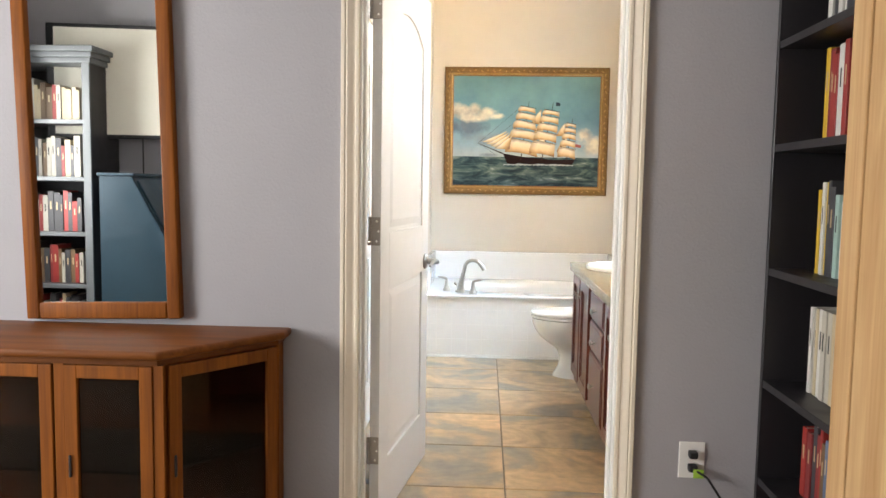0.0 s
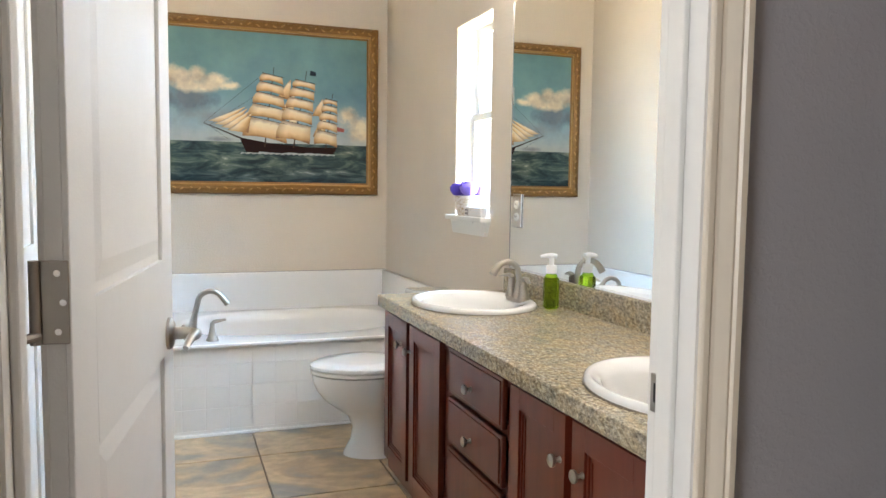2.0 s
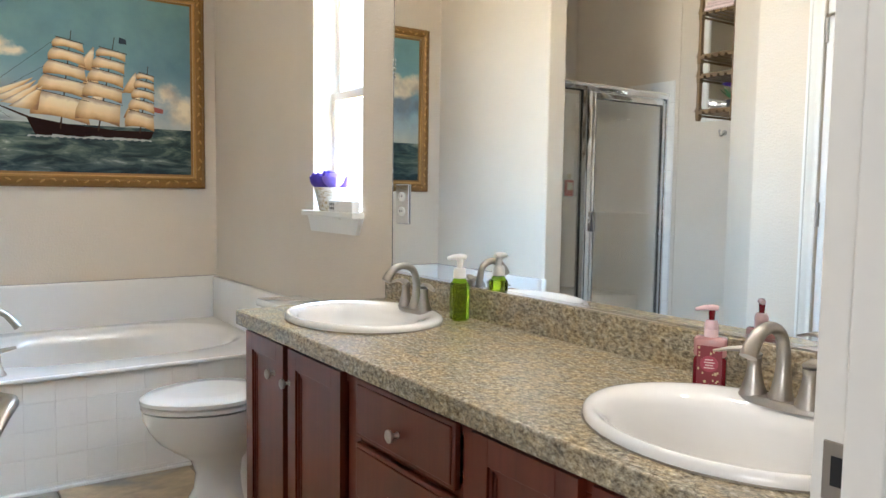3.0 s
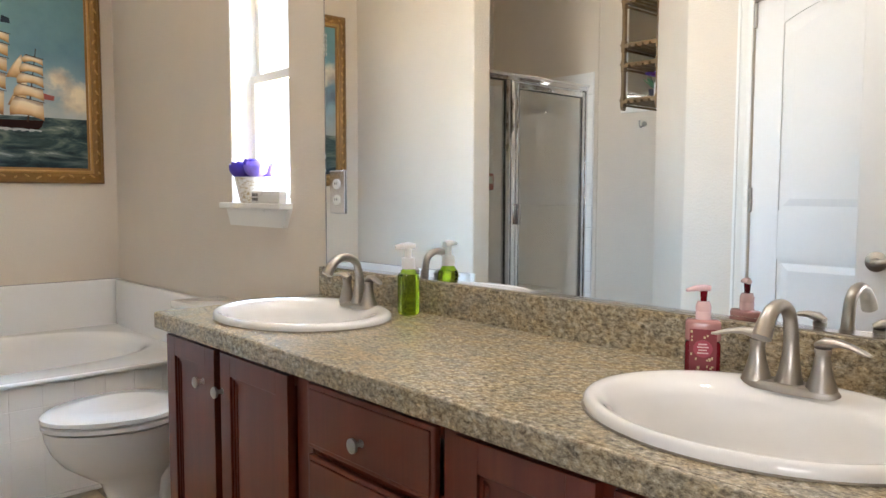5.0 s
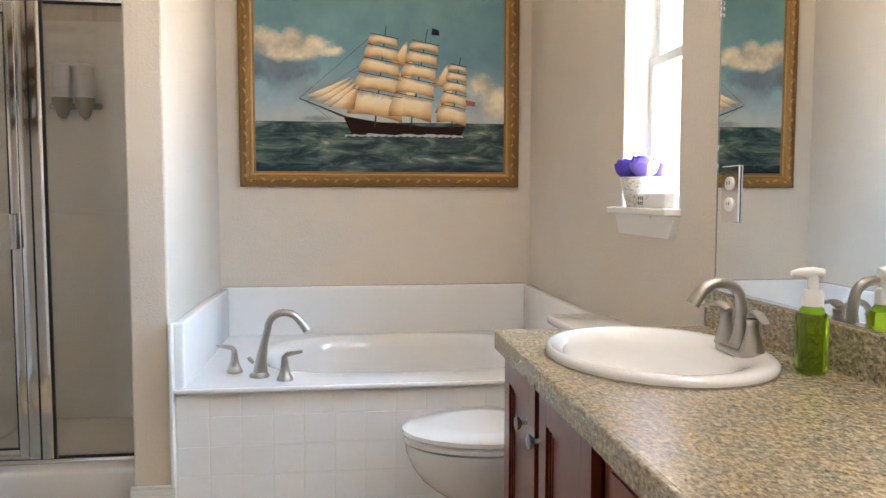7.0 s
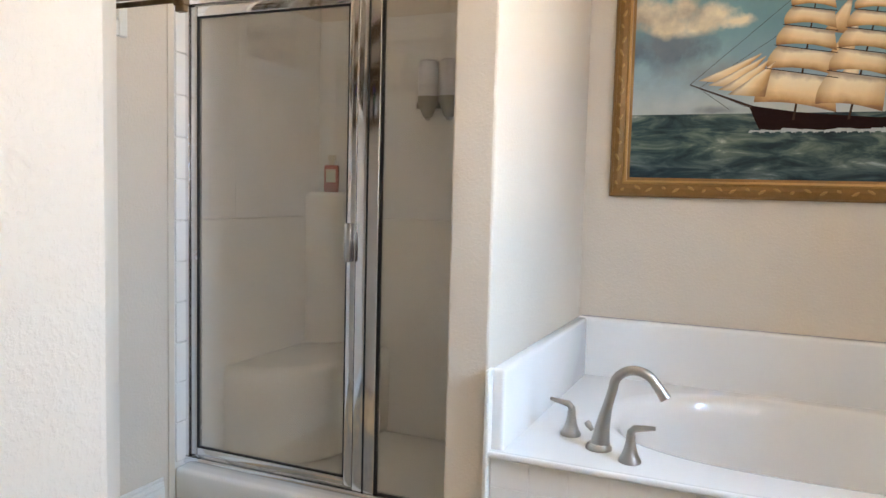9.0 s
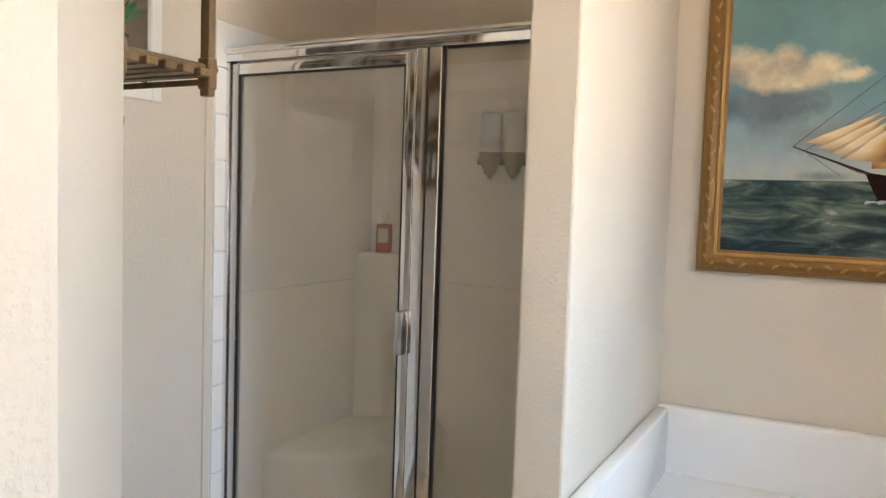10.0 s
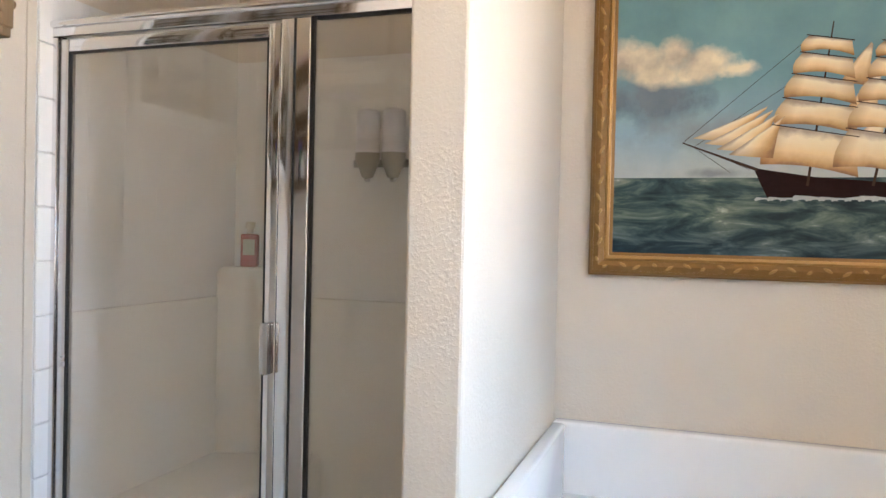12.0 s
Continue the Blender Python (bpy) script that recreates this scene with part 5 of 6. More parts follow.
def blossoms(parent, centre, r, count, mats, petals, size, seed):
    """Ruffled blooms: rings of cupped petals round several heads."""
    rn = random.Random(seed)
    for h in range(count):
        a = 2 * math.pi * h / count + rn.uniform(-0.4, 0.4)
        rr = r * (0.0 if count == 1 else rn.uniform(0.45, 1.0))
        c = Vector(centre) + Vector((rr * math.cos(a), rr * math.sin(a), rn.uniform(-0.2, 0.35) * r))
        bm_ = bmesh.new()
        for ring in range(3):
            for k in range(petals):
                t = 2 * math.pi * (k + 0.5 * ring) / petals + rn.uniform(-0.2, 0.2)
                open_ = (0.35, 0.75, 1.15)[ring]
                d = Vector((math.cos(t) * math.sin(open_), math.sin(t) * math.sin(open_), math.cos(open_)))
                sd_ = Vector((-math.sin(t), math.cos(t), 0))
                L, W = size * (0.7 + 0.25 * ring), size * 0.5
                vs_ = []
                for u, w in ((0.0, 0.25), (0.4, 0.9), (0.8, 1.0), (1.0, 0.55)):
                    bow = Vector((0, 0, 1)) * (0.25 * L * u * (1 - u))
                    vs_.append((bm_.verts.new(c + d * L * u + sd_ * W * w + bow), bm_.verts.new(c + d * L * u * 1.04 - bow * 0.5), bm_.verts.new(c + d * L * u - sd_ * W * w + bow)))
                for p, q in zip(vs_, vs_[1:]):
                    bm_.faces.new((p[0], p[1], q[1], q[0]))
                    bm_.faces.new((p[1], p[2], q[2], q[1]))
        part("blossom", bm_, mats[h % len(mats)], parent)


M_VIOLET = paint("violet_silk", (0.055, 0.030, 0.33), 0.6, 0.3)
M_LILAC = paint("lilac_silk", (0.24, 0.17, 0.66), 0.6, 0.2)
M_PLUM = paint("plum_petal", (0.12, 0.03, 0.22), 0.6, 0.3)
M_LEAF = paint("silk_leaf", (0.045, 0.15, 0.065), 0.5, 0.3)
M_POTB = paint("dark_pot", (0.018, 0.018, 0.03), 0.3, 0.2)
pl = thing("potted_flower", "purple silk flowers in a small dark pot", "plant", at=(-0.940, 4.622, 1.6445))
part("pot", lathe([(0.0, 0), (0.030, 0), (0.040, 0.065), (0.042, 0.075), (0.036, 0.075), (0.0, 0.068)], 20), M_POTB, pl, smooth=True)
rnl = random.Random(8)
for i in range(9):
    a, e = rnl.uniform(0, 6.28), rnl.uniform(0.5, 1.2)
    bm = bmesh.new()
    d, s_ = Vector((math.cos(a) * math.cos(e), math.sin(a) * math.cos(e), math.sin(e))), Vector((-math.sin(a), math.cos(a), 0))
    rows_ = [(bm.verts.new(Vector((0, 0, 0.07)) + d * 0.10 * u + s_ * 0.011 * w), bm.verts.new(Vector((0, 0, 0.07)) + d * 0.10 * u - s_ * 0.011 * w)) for u, w in ((0, 0.3), (0.4, 1), (0.8, 0.8), (1, 0.1))]
    for p, q in zip(rows_, rows_[1:]):
        bm.faces.new((p[0], p[1], q[1], q[0]))
    part("leaf", bm, M_LEAF, pl)
blossoms(pl, (0, 0, 0.145), 0.045, 6, [M_PLUM, M_VIOLET, M_LILAC], 6, 0.026, 3)
M_PAPER = paint("white_tissue", (0.78, 0.77, 0.75), 0.9, 0.04, 0.3, 200.0)
roll = thing("tissue_roll", "white paper roll standing on the rack", "paper roll", at=(-0.893, 4.540, 1.6445))
part("roll", lathe([(0.018, 0.0), (0.052, 0.0), (0.054, 0.004), (0.054, 0.098), (0.052, 0.102), (0.018, 0.102), (0.018, 0.0)], 28), M_PAPER, roll, smooth=True)
M_TOWEL = paint("pale_pink_towel", (0.62, 0.50, 0.50), 0.95, 0.12, 0.8, 220.0)
bm = bmesh.new()
for i in range(3):
    box(bm, (-0.40 + 0.01 * i, -0.20, 0.0 + 0.018 * i), (0.01 - 0.01 * i, -0.02, 0.017 + 0.018 * i), 0.007, 3)
tw = solid("folded_towel", bm, M_TOWEL, "folded pale pink towel on the rack's top shelf", "towel", True)
tw.matrix_world = Matrix.Translation((-0.715, 4.684, 2.1775))

# ---- small things on the counter and the sill ----
M_GREEN = glassy("green_soap", (0.38, 0.62, 0.03), 0.03, 1.4)
M_GREENL = paint("green_liquid", (0.20, 0.36, 0.012), 0.15, 0.1)
M_CLEAR = thin_pane("clear_plastic", (0.96, 0.97, 0.95), 0.04)
M_WPLAS = paint("white_plastic", (0.82, 0.82, 0.81), 0.3, 0.02)
M_RED = paint("red_soap_gel", (0.135, 0.004, 0.009), 0.18, 0.1)
M_PINKP = paint("pink_pump", (0.72, 0.50, 0.50), 0.25, 0.05)
M_LABR = paint("red_label", (0.19, 0.008, 0.017), 0.4, 0.15)
M_LABP = paint("pale_print", (0.55, 0.42, 0.24), 0.5, 0.1)


def pump(parent, z, mat_, body=0.019, turn=0.0):
    part("pump_collar", lathe([(0.0, z), (body, z), (body, z + 0.022), (body * 0.85, z + 0.030), (0.0, z + 0.030)], 20), mat_, parent, smooth=True)
    part("pump_stem", lathe([(0.009, z + 0.028), (0.009, z + 0.058), (0.0, z + 0.058)], 14), mat_, parent, smooth=True)
    head = part("pump_head", tube([(0.018, 0.0, z + 0.061), (0.0, 0, z + 0.063), (-0.022, 0, z + 0.063), (-0.040, 0, z + 0.060)], [0.009, 0.0105, 0.008, 0.005], 12), mat_, parent, smooth=True)
    head.matrix_local = pose(0, 0, 0, 0, 0, turn)


g = thing("green_soap_bottle", "clear pump bottle of green hand soap on the counter", "soap bottle", at=(1.344, 3.846, CT1 + 0.0005), rz=-12)
part("body", bx((-0.0265, -0.023, 0), (0.0265, 0.023, 0.118), 0.012, 4), M_GREEN, g, "clear green plastic body", smooth=True)
part("shoulder", lathe([(0.023, 0.114), (0.021, 0.122), (0.016, 0.128), (0.0, 0.128)], 20), M_GREENL, g, smooth=True)
pump(g, 0.128, M_WPLAS)
rd = thing("red_soap_bottle", "red pump bottle of hand soap with a printed label", "soap bottle", at=(1.332, 2.968, CT1 + 0.0005), rz=31)
rd.scale = (0.9, 0.9, 0.9)
part("body", bx((-0.022, -0.035, 0), (0.022, 0.035, 0.068), 0.007, 3), M_RED, rd, smooth=True)
part("bottle_top", bx((-0.022, -0.035, 0.0682), (0.022, 0.035, 0.112), 0.007, 3), paint("pink_clear_plastic", (0.42, 0.21, 0.20), 0.12, 0.08), rd, "clear pink upper part of the bottle", smooth=True)
lab = part("label", bx((-0.0228, -0.0265, 0.008), (-0.0221, 0.0265, 0.094)), M_LABR, rd, "red label with pale print")
rn = random.Random(11)
med = part("label_medallion", lathe([(0, 0.0008), (1, 0.0008), (1, 0)], 24, (0, 0, 0), 0.018, 0.019), paint("rose_print", (0.34, 0.03, 0.06), 0.4), lab)
med.matrix_local = Matrix.Translation((-0.0229, 0, 0.054)) @ pose(0, 0, 0, 0, -90, 0)
for i in range(4):
    part("print_bar", bx((-0.0242, -0.011 + 0.003 * (i % 2), 0.044 + 0.006 * i), (-0.0238, 0.011 - 0.002 * (i % 2), 0.0465 + 0.006 * i)), M_PINKP, lab)
for i in range(34):
    y, z = rn.uniform(-0.023, 0.023), rn.uniform(0.012, 0.090)
    if (y / 0.023) ** 2 + ((z - 0.054) / 0.023) ** 2 > 1:
        part("print_mark", bx((-0.0234, y - rn.uniform(0.001, 0.003), z - rn.uniform(0.001, 0.004)), (-0.0228, y + 0.002, z + 0.002), 0.0002), M_LABP, lab)
part("pump_collar", lathe([(0.0, 0.112), (0.0155, 0.112), (0.0155, 0.128), (0.0148, 0.129), (0.0155, 0.131), (0.0155, 0.140), (0.012, 0.149), (0.0, 0.150)], 22), M_PINKP, rd, smooth=True)
part("pump_stem", lathe([(0.0060, 0.148), (0.0075, 0.171), (0.0, 0.172)], 14), M_RED, rd, "red pump stem", smooth=True)
ph = part("pump_head", tube([(0.013, 0.0, 0.176), (0.0, 0, 0.177), (-0.018, 0, 0.176), (-0.036, 0, 0.172)], [0.006, 0.0075, 0.006, 0.0035], 12), M_PINKP, rd, smooth=True)
ph.matrix_local = pose(0, 0, 0, 0, 0, -75.0)

M_POTW = nodes_of("printed_white_pot")[0]
_n, _l, _b = M_POTW.node_tree.nodes, M_POTW.node_tree.links, M_POTW.node_tree.nodes["Principled BSDF"]
_v = coords(_n, _l, scale=(60, 60, 75))
_l.new(ramp(_n, _l, noise_tex(_n, _l, _v, 1.6, 3, 0.6, 1.0), [(0.52, (0.78, 0.76, 0.72)), (0.60, (0.50, 0.40, 0.24))]), _b.inputs["Base Color"])
_b.inputs["Roughness"].default_value = 0.5
vp = thing("violet_flowers", "violet silk flowers in a printed white pot on the sill", "plant", at=(1.425, 4.862, WZ0 + 0.0005))
vp.scale = (1.15, 1.15, 1.05)
part("pot", lathe([(0.0, 0), (0.044, 0), (0.046, 0.004), (0.064, 0.086), (0.065, 0.092), (0.060, 0.092), (0.0, 0.080)], 24), M_POTW, vp, smooth=True)


def rose(parent, c, r, mat_, seed):
    """A full rose: shells of overlapping cupped petals, the inner ones closed, the outer ones open."""
    rn_ = random.Random(seed)
    bm_ = bmesh.new()
    for shell, (rad, count, top) in enumerate(((0.30, 3, 0.25), (0.52, 4, 0.38), (0.74, 5, 0.62), (0.94, 6, 0.95), (1.04, 7, 1.25))):
        for k in range(count):
            mid = 2 * math.pi * (k + 0.37 * shell) / count + rn_.uniform(-0.15, 0.15)
            half = 1.25 * math.pi / count
            tilt = top + rn_.uniform(-0.10, 0.10)
            grid_ = []
            for i in range(5):
                u = i / 4
                th = math.pi * 0.86 + (tilt - math.pi * 0.86) * u
                flare = 1.0 + (0.14 * u ** 3 if shell > 1 else 0.0)
                row_ = []
                for j in range(5):
                    w = (j - 2) / 2
                    ph_ = mid + half * w * (0.45 + 0.55 * math.sin(math.pi * min(1.0, 0.15 + 0.7 * u)))
                    q = r * rad * flare * (1 + 0.06 * math.sin(3 * w + seed + k) * u)
                    row_.append(bm_.verts.new(Vector(c) + Vector((q * math.sin(th) * math.cos(ph_), q * math.sin(th) * math.sin(ph_), q * math.cos(th) - 0.10 * r * abs(w) ** 2 * u))))
                grid_.append(row_)
            for p, q in zip(grid_, grid_[1:]):
                for j in range(4):
                    bm_.faces.new((p[j], p[j + 1], q[j + 1], q[j]))
    part("blossom", bm_, mat_, parent, smooth=True)


rose(vp, (-0.030, 0.026, 0.122), 0.037, M_VIOLET, 1)
rose(vp, (-0.012, -0.036, 0.124), 0.034, M_LILAC, 2)
rose(vp, (0.026, 0.030, 0.120), 0.030, M_LILAC, 3)
rose(vp, (0.030, -0.022, 0.120), 0.030, M_VIOLET, 4)
rose(vp, (-0.002, 0.002, 0.134), 0.033, M_VIOLET, 6)
sg = thing("letter_block", "small white block with dark lettering on the sill", "ornament", at=(1.400, 4.716, WZ0 + 0.0005))
part("block", bx((-0.016, -0.108, 0), (0.016, 0.095, 0.044), 0.003, 2), M_WPLAS, sg)
for i in range(3):
    for j in range(2):
        part("letter_mark", bx((-0.0168, 0.046 + 0.015 * i, 0.008 + 0.016 * j), (-0.0162, 0.055 + 0.015 * i, 0.019 + 0.016 * j)), M_BLACK, sg)

# ---- tiles ----
def tile_mesh(name, w, h, d, material, bev):
    return mesh_of(name, bx((-w / 2, -d, -h / 2), (w / 2, 0, h / 2), bev), material)


def place(me, parent, m, nm="tile"):
    ob = new(nm, me)
    ob.parent = parent
    ob.matrix_local = m
    return ob


P = 0.1108
t_full = tile_mesh("apron_tile", P - 0.0011, 0.1062, 0.0022, M_TILE, 0.0010)
t_low = tile_mesh("apron_tile_low", P - 0.0011, 0.026, 0.0022, M_TILE, 0.0010)
t_top = tile_mesh("apron_tile_top", P - 0.0011, 0.090, 0.0022, M_TILE, 0.0010)
t_side = tile_mesh("apron_tile_side", 0.110, 0.1065, 0.003, M_TILE, 0.0010)
for i in range(13):
    x = -0.009 + P * (i + 0.5)
    if x + P / 2 > XR:
        break
    for me, z in ((t_low, 0.014), (t_full, 0.081), (t_full, 0.189), (t_full, 0.297), (t_top, 0.397)):
        place(me, apron, Matrix.Translation((x, 5.262, z + (0.0 if me is not t_low else 0.0))))
t_side_top = tile_mesh("apron_tile_side_top", 0.110, 0.090, 0.003, M_TILE, 0.0010)
for me, z in ((t_side, 0.081), (t_side, 0.189), (t_side, 0.297), (t_side_top, 0.397)):
    place(me, apron, Matrix.Translation((-0.0655, 5.262, z)))

wall_tiles_back = structure("shower_tile_bed_back", bx((XREC, YB - 0.006, SLEDGE), (XC0, YB, SZT)), M_TILE, "white tiled upper shower wall at the back", "tiled wall")
wall_tiles_left = structure("shower_tile_bed_side", bx((XREC, 5.402, 0.12), (XREC + 0.004, YB - 0.006, SZT)), M_TILE, "white tiled side wall of the shower", "tiled wall")
wall_tiles_right = structure("shower_tile_bed_inner", bx((XC0 - 0.004, SY + 0.03, SLEDGE), (XC0, YB - 0.006, SZT)), M_TILE, "white tiled inner wall of the shower", "tiled wall")
Q = 0.1515
sq = tile_mesh("shower_tile", Q - 0.0014, Q - 0.0018, 0.0010, M_TILE, 0.0004)
for j in range(6):
    z = SZT - Q * (j + 0.5)
    for i in range(7):
        x = XREC + 0.012 + Q * (i + 0.5)
        place(sq, wall_tiles_back, Matrix.Translation((x, YB - 0.006, z)))
    for i in range(6):
        y = YB - 0.012 - Q * (i + 0.5)
        place(sq, wall_tiles_left, Matrix.Translation((XREC + 0.004, y, z)) @ pose(0, 0, 0, 0, 0, 90))
        if y - Q / 2 > SY + 0.03:
            place(sq, wall_tiles_right, Matrix.Translation((XC0 - 0.004, y, z)) @ pose(0, 0, 0, 0, 0, -90))
strip = tile_mesh("edge_tile", 0.050, Q - 0.0022, 0.009, M_TILE, 0.003)
for j in range(12):
    place(strip, wall_tiles_left, Matrix.Translation((XREC + 0.0042, 5.428, SZT - Q * (j + 0.5))) @ pose(0, 0, 0, 0, 0, 90), "edge_tile")

# floor tiles, 51 cm, laid in a straight grid
FT = 0.508
ftile = mesh_of("floor_tile", bx((-FT / 2 + 0.003, -FT / 2 + 0.003, -0.010), (FT / 2 - 0.003, FT / 2 - 0.003, 0.0), 0.002), M_SLATE)
bath_floor = bpy.data.objects["floor_bathroom"]
for i in range(-4, 3):
    for j in range(0, 8):
        x, y = 0.432 + FT * (i + 0.5), 2.357 + FT * (j + 0.5)
        if x - FT / 2 > 1.40 or x + FT / 2 < -1.44 or y > 5.4 or (x + FT / 2 < -0.34 and y < 4.2):
            continue
        place(ftile, bath_floor, Matrix.Translation((x, y, 0.0)), "floor_tile")


# ---- front room: oak cabinet and the mirror on it ----
def cabinet_glass_door(parent, p, q, z0, z1):
    """A framed glass door between plan points p and q; its face looks to the right of the way p to q."""
    p, q = Vector((*p, 0)), Vector((*q, 0))
    w = (q - p).length
    rz = math.degrees(math.atan2(q.y - p.y, q.x - p.x))
    d = new("glass_door")
    d.parent = parent
    d.matrix_local = Matrix.Translation((p.x, p.y, z0)) @ pose(0, 0, 0, 0, 0, rz)
    h, f = z1 - z0, 0.040
    for nm, a, c in (("door_stile", (0, 0), (f, h)), ("door_stile", (w - f, 0), (w, h)), ("door_rail", (f, 0), (w - f, f)), ("door_rail", (f, h - f), (w - f, h))):
        part(nm, bx((a[0], -0.020, a[1]), (c[0], 0.0, c[1]), 0.003, 2), M_OAK, d)
    part("glass_pane", bx((f - 0.004, -0.010, f - 0.004), (w - f + 0.004, -0.007, h - f + 0.004)), M_CABGLASS_DIM, d).visible_shadow = False
    part("door_latch", bx((0.012, -0.026, h * 0.45), (0.020, -0.020, h * 0.56), 0.002), M_BLACK, d)


CZT = 0.757
cab = thing("curio_cabinet", "oak curio cabinet with canted glass doors", "cabinet")
top = [(-1.80, YD0 - 0.003), (-1.80, 2.245), (-1.52, 1.905), (-0.600, 1.905), (-0.322, 2.245), (-0.322, YD0 - 0.003)]
part("top", prism(top, CZT - 0.026, CZT, 0.009, 3), M_OAKX, cab, "moulded oak top", smooth=True)
inn = [(-1.775, YD0 - 0.006), (-1.775, 2.262), (-1.510, 1.932), (-0.612, 1.932), (-0.347, 2.262), (-0.347, YD0 - 0.006)]
part("under_moulding", prism(inn, CZT - 0.046, CZT - 0.026), M_OAKX, cab)
part("plinth", prism(inn, 0.004, 0.09), M_OAKX, cab)
part("shelf", prism([(x * 0.98 - 0.02, y + 0.01 if y < 2.3 else y) for x, y in inn], 0.38, 0.388), M_CABGLASS_DIM, cab, "glass shelf")
part("back_panel", bx((-1.77, YD0 - 0.018, 0.09), (-0.352, YD0 - 0.007, CZT - 0.046)), M_OAK, cab)
part("side_panel", bx((-0.366, 2.262, 0.09), (-0.347, YD0 - 0.019, CZT - 0.046), 0.002), M_OAK, cab)
part("side_panel", bx((-1.775, 2.262, 0.09), (-1.756, YD0 - 0.019, CZT - 0.046), 0.002), M_OAK, cab)
for x in (-1.510, -1.212, -0.910, -0.612):
    part("post", bx((x - 0.016, 1.936, 0.09), (x + 0.016, 1.968, CZT - 0.046), 0.002), M_OAK, cab)
for x0 in (-1.494, -1.196, -0.894):
    cabinet_glass_door(cab, (x0, 1.952), (x0 + 0.266, 1.952), 0.095, CZT - 0.050)
cabinet_glass_door(cab, (-0.600, 1.962), (-0.362, 2.258), 0.095, CZT - 0.050)
cabinet_glass_door(cab, (-1.760, 2.258), (-1.522, 1.962), 0.095, CZT - 0.050)

MX0, MX1, MZT = -1.238, -0.700, 1.885
wm = thing("oak_mirror", "oak framed mirror standing slightly askew on the cabinet", "mirror")
TILTED = Matrix.Translation((-1.238, 0, CZT)) @ pose(0.006, 0, 0.010, 0, -1.5, 0) @ Matrix.Translation((1.238, 0, -CZT))
wm.matrix_world = TILTED
my0, my1 = YD0 - 0.040, YD0 - 0.004
bm = bmesh.new()
fw = 0.046
for nm, a, c in (("frame_stile", (MX0, CZT + 0.001), (MX0 + fw, MZT)), ("frame_stile", (MX1 - fw, CZT + 0.001), (MX1, MZT)), ("frame_rail", (MX0 + fw, CZT + 0.001), (MX1 - fw, CZT + 0.001 + fw + 0.010)), ("frame_rail", (MX0 + fw, MZT - 0.030), (MX1 - fw, MZT))):
    part(nm, bx((a[0], my0, a[1]), (c[0], my1, c[1]), 0.006, 3), M_OAK, wm, smooth=True)
part("mirror_glass", bx((MX0 + fw - 0.006, my0 + 0.016, CZT + fw + 0.004), (MX1 - fw + 0.006, my0 + 0.020, MZT - 0.024)), M_MIRROR, wm)

# ---- bookcases ----
BOOK_COLOURS = [(0.46, 0.43, 0.36), (0.30, 0.03, 0.025), (0.60, 0.40, 0.03), (0.05, 0.05, 0.055), (0.62, 0.60, 0.55), (0.12, 0.16, 0.24), (0.34, 0.48, 0.42), (0.22, 0.03, 0.03), (0.48, 0.40, 0.26), (0.16, 0.10, 0.05)]
BOOK_MATS = [paint("book_cover", c, 0.5, 0.12) for c in BOOK_COLOURS]
M_PAGES = paint("book_pages", (0.66, 0.62, 0.52), 0.8, 0.1)


def book(m, w, h, d, mat_, group, lab):
    """A book whose spine faces -y of m, its foot at m's origin, thickness along +x."""
    bk = new("book")
    bk.matrix_world = m
    tagged(bk, lab, "book", group)
    bm_ = bmesh.new()
    box(bm_, (0, 0, 0), (0.003, d, h))
    box(bm_, (w - 0.003, 0, 0), (w, d, h))
    box(bm_, (0.0, -0.003, 0), (w, 0.0, h), 0.0012, 1)
    part("cover", bm_, mat_, bk)
    part("pages", bx((0.003, 0.0, 0.004), (w - 0.003, d - 0.004, h - 0.004)), M_PAGES, bk)
    if w > 0.014:
        z0 = h * 0.55
        part("spine_print", bx((w * 0.38, -0.0036, z0), (w * 0.62, -0.0030, z0 + h * 0.20)), M_LABP if sum(mat_.diffuse_color[:3]) < 9 and mat_ not in (BOOK_MATS[0], BOOK_MATS[4], BOOK_MATS[6]) else M_BLACK, bk)


NAMES = ["cream", "dark red", "yellow", "black", "white", "dark blue", "pale green", "crimson", "tan", "brown"]


def row_of_books(base, rz, length, hmin, hmax, dmin, dmax, picks, seed, group, widths=(0.014, 0.032)):
    rn_, u = random.Random(seed), 0.0
    while u < length:
        w = rn_.uniform(*widths)
        if u + w > length:
            break
        k = rn_.choice(picks)
        book(base @ Matrix.Translation((u, rn_.uniform(0, 0.012), 0)), w, rn_.uniform(hmin, hmax), rn_.uniform(dmin, dmax), BOOK_MATS[k], group, "upright %s hardback book on the bookcase shelf" % NAMES[k])
        u += w + 0.0015


BXF, BY0, BY1 = 1.245, 1.812, YD0 - 0.004
bc = thing("black_bookcase", "black-brown bookcase with half-full shelves", "bookcase")
part("side_board", bx((BXF, BY1 - 0.018, 0.004), (FX1 - 0.02, BY1, 2.02), 0.001), M_BLACKWOOD, bc)
part("side_board", bx((BXF, BY0, 0.004), (FX1 - 0.02, BY0 + 0.018, 2.02), 0.001), M_BLACKWOOD, bc)
part("back_board", bx((FX1 - 0.02, BY0, 0.004), (FX1 - 0.012, BY1, 2.02)), M_BLACKWOOD, bc)
part("top_board", bx((BXF, BY0 + 0.018, 2.0), (FX1 - 0.02, BY1 - 0.018, 2.02)), M_BLACKWOOD, bc)
SHELVES = (0.06, 0.275, 0.602, 0.972, 1.368, 1.692)
for z in SHELVES:
    part("shelf_board", bx((BXF + 0.003, BY0 + 0.018, z), (FX1 - 0.02, BY1 - 0.018, z + 0.024), 0.001), M_BLACKWOOD, bc)
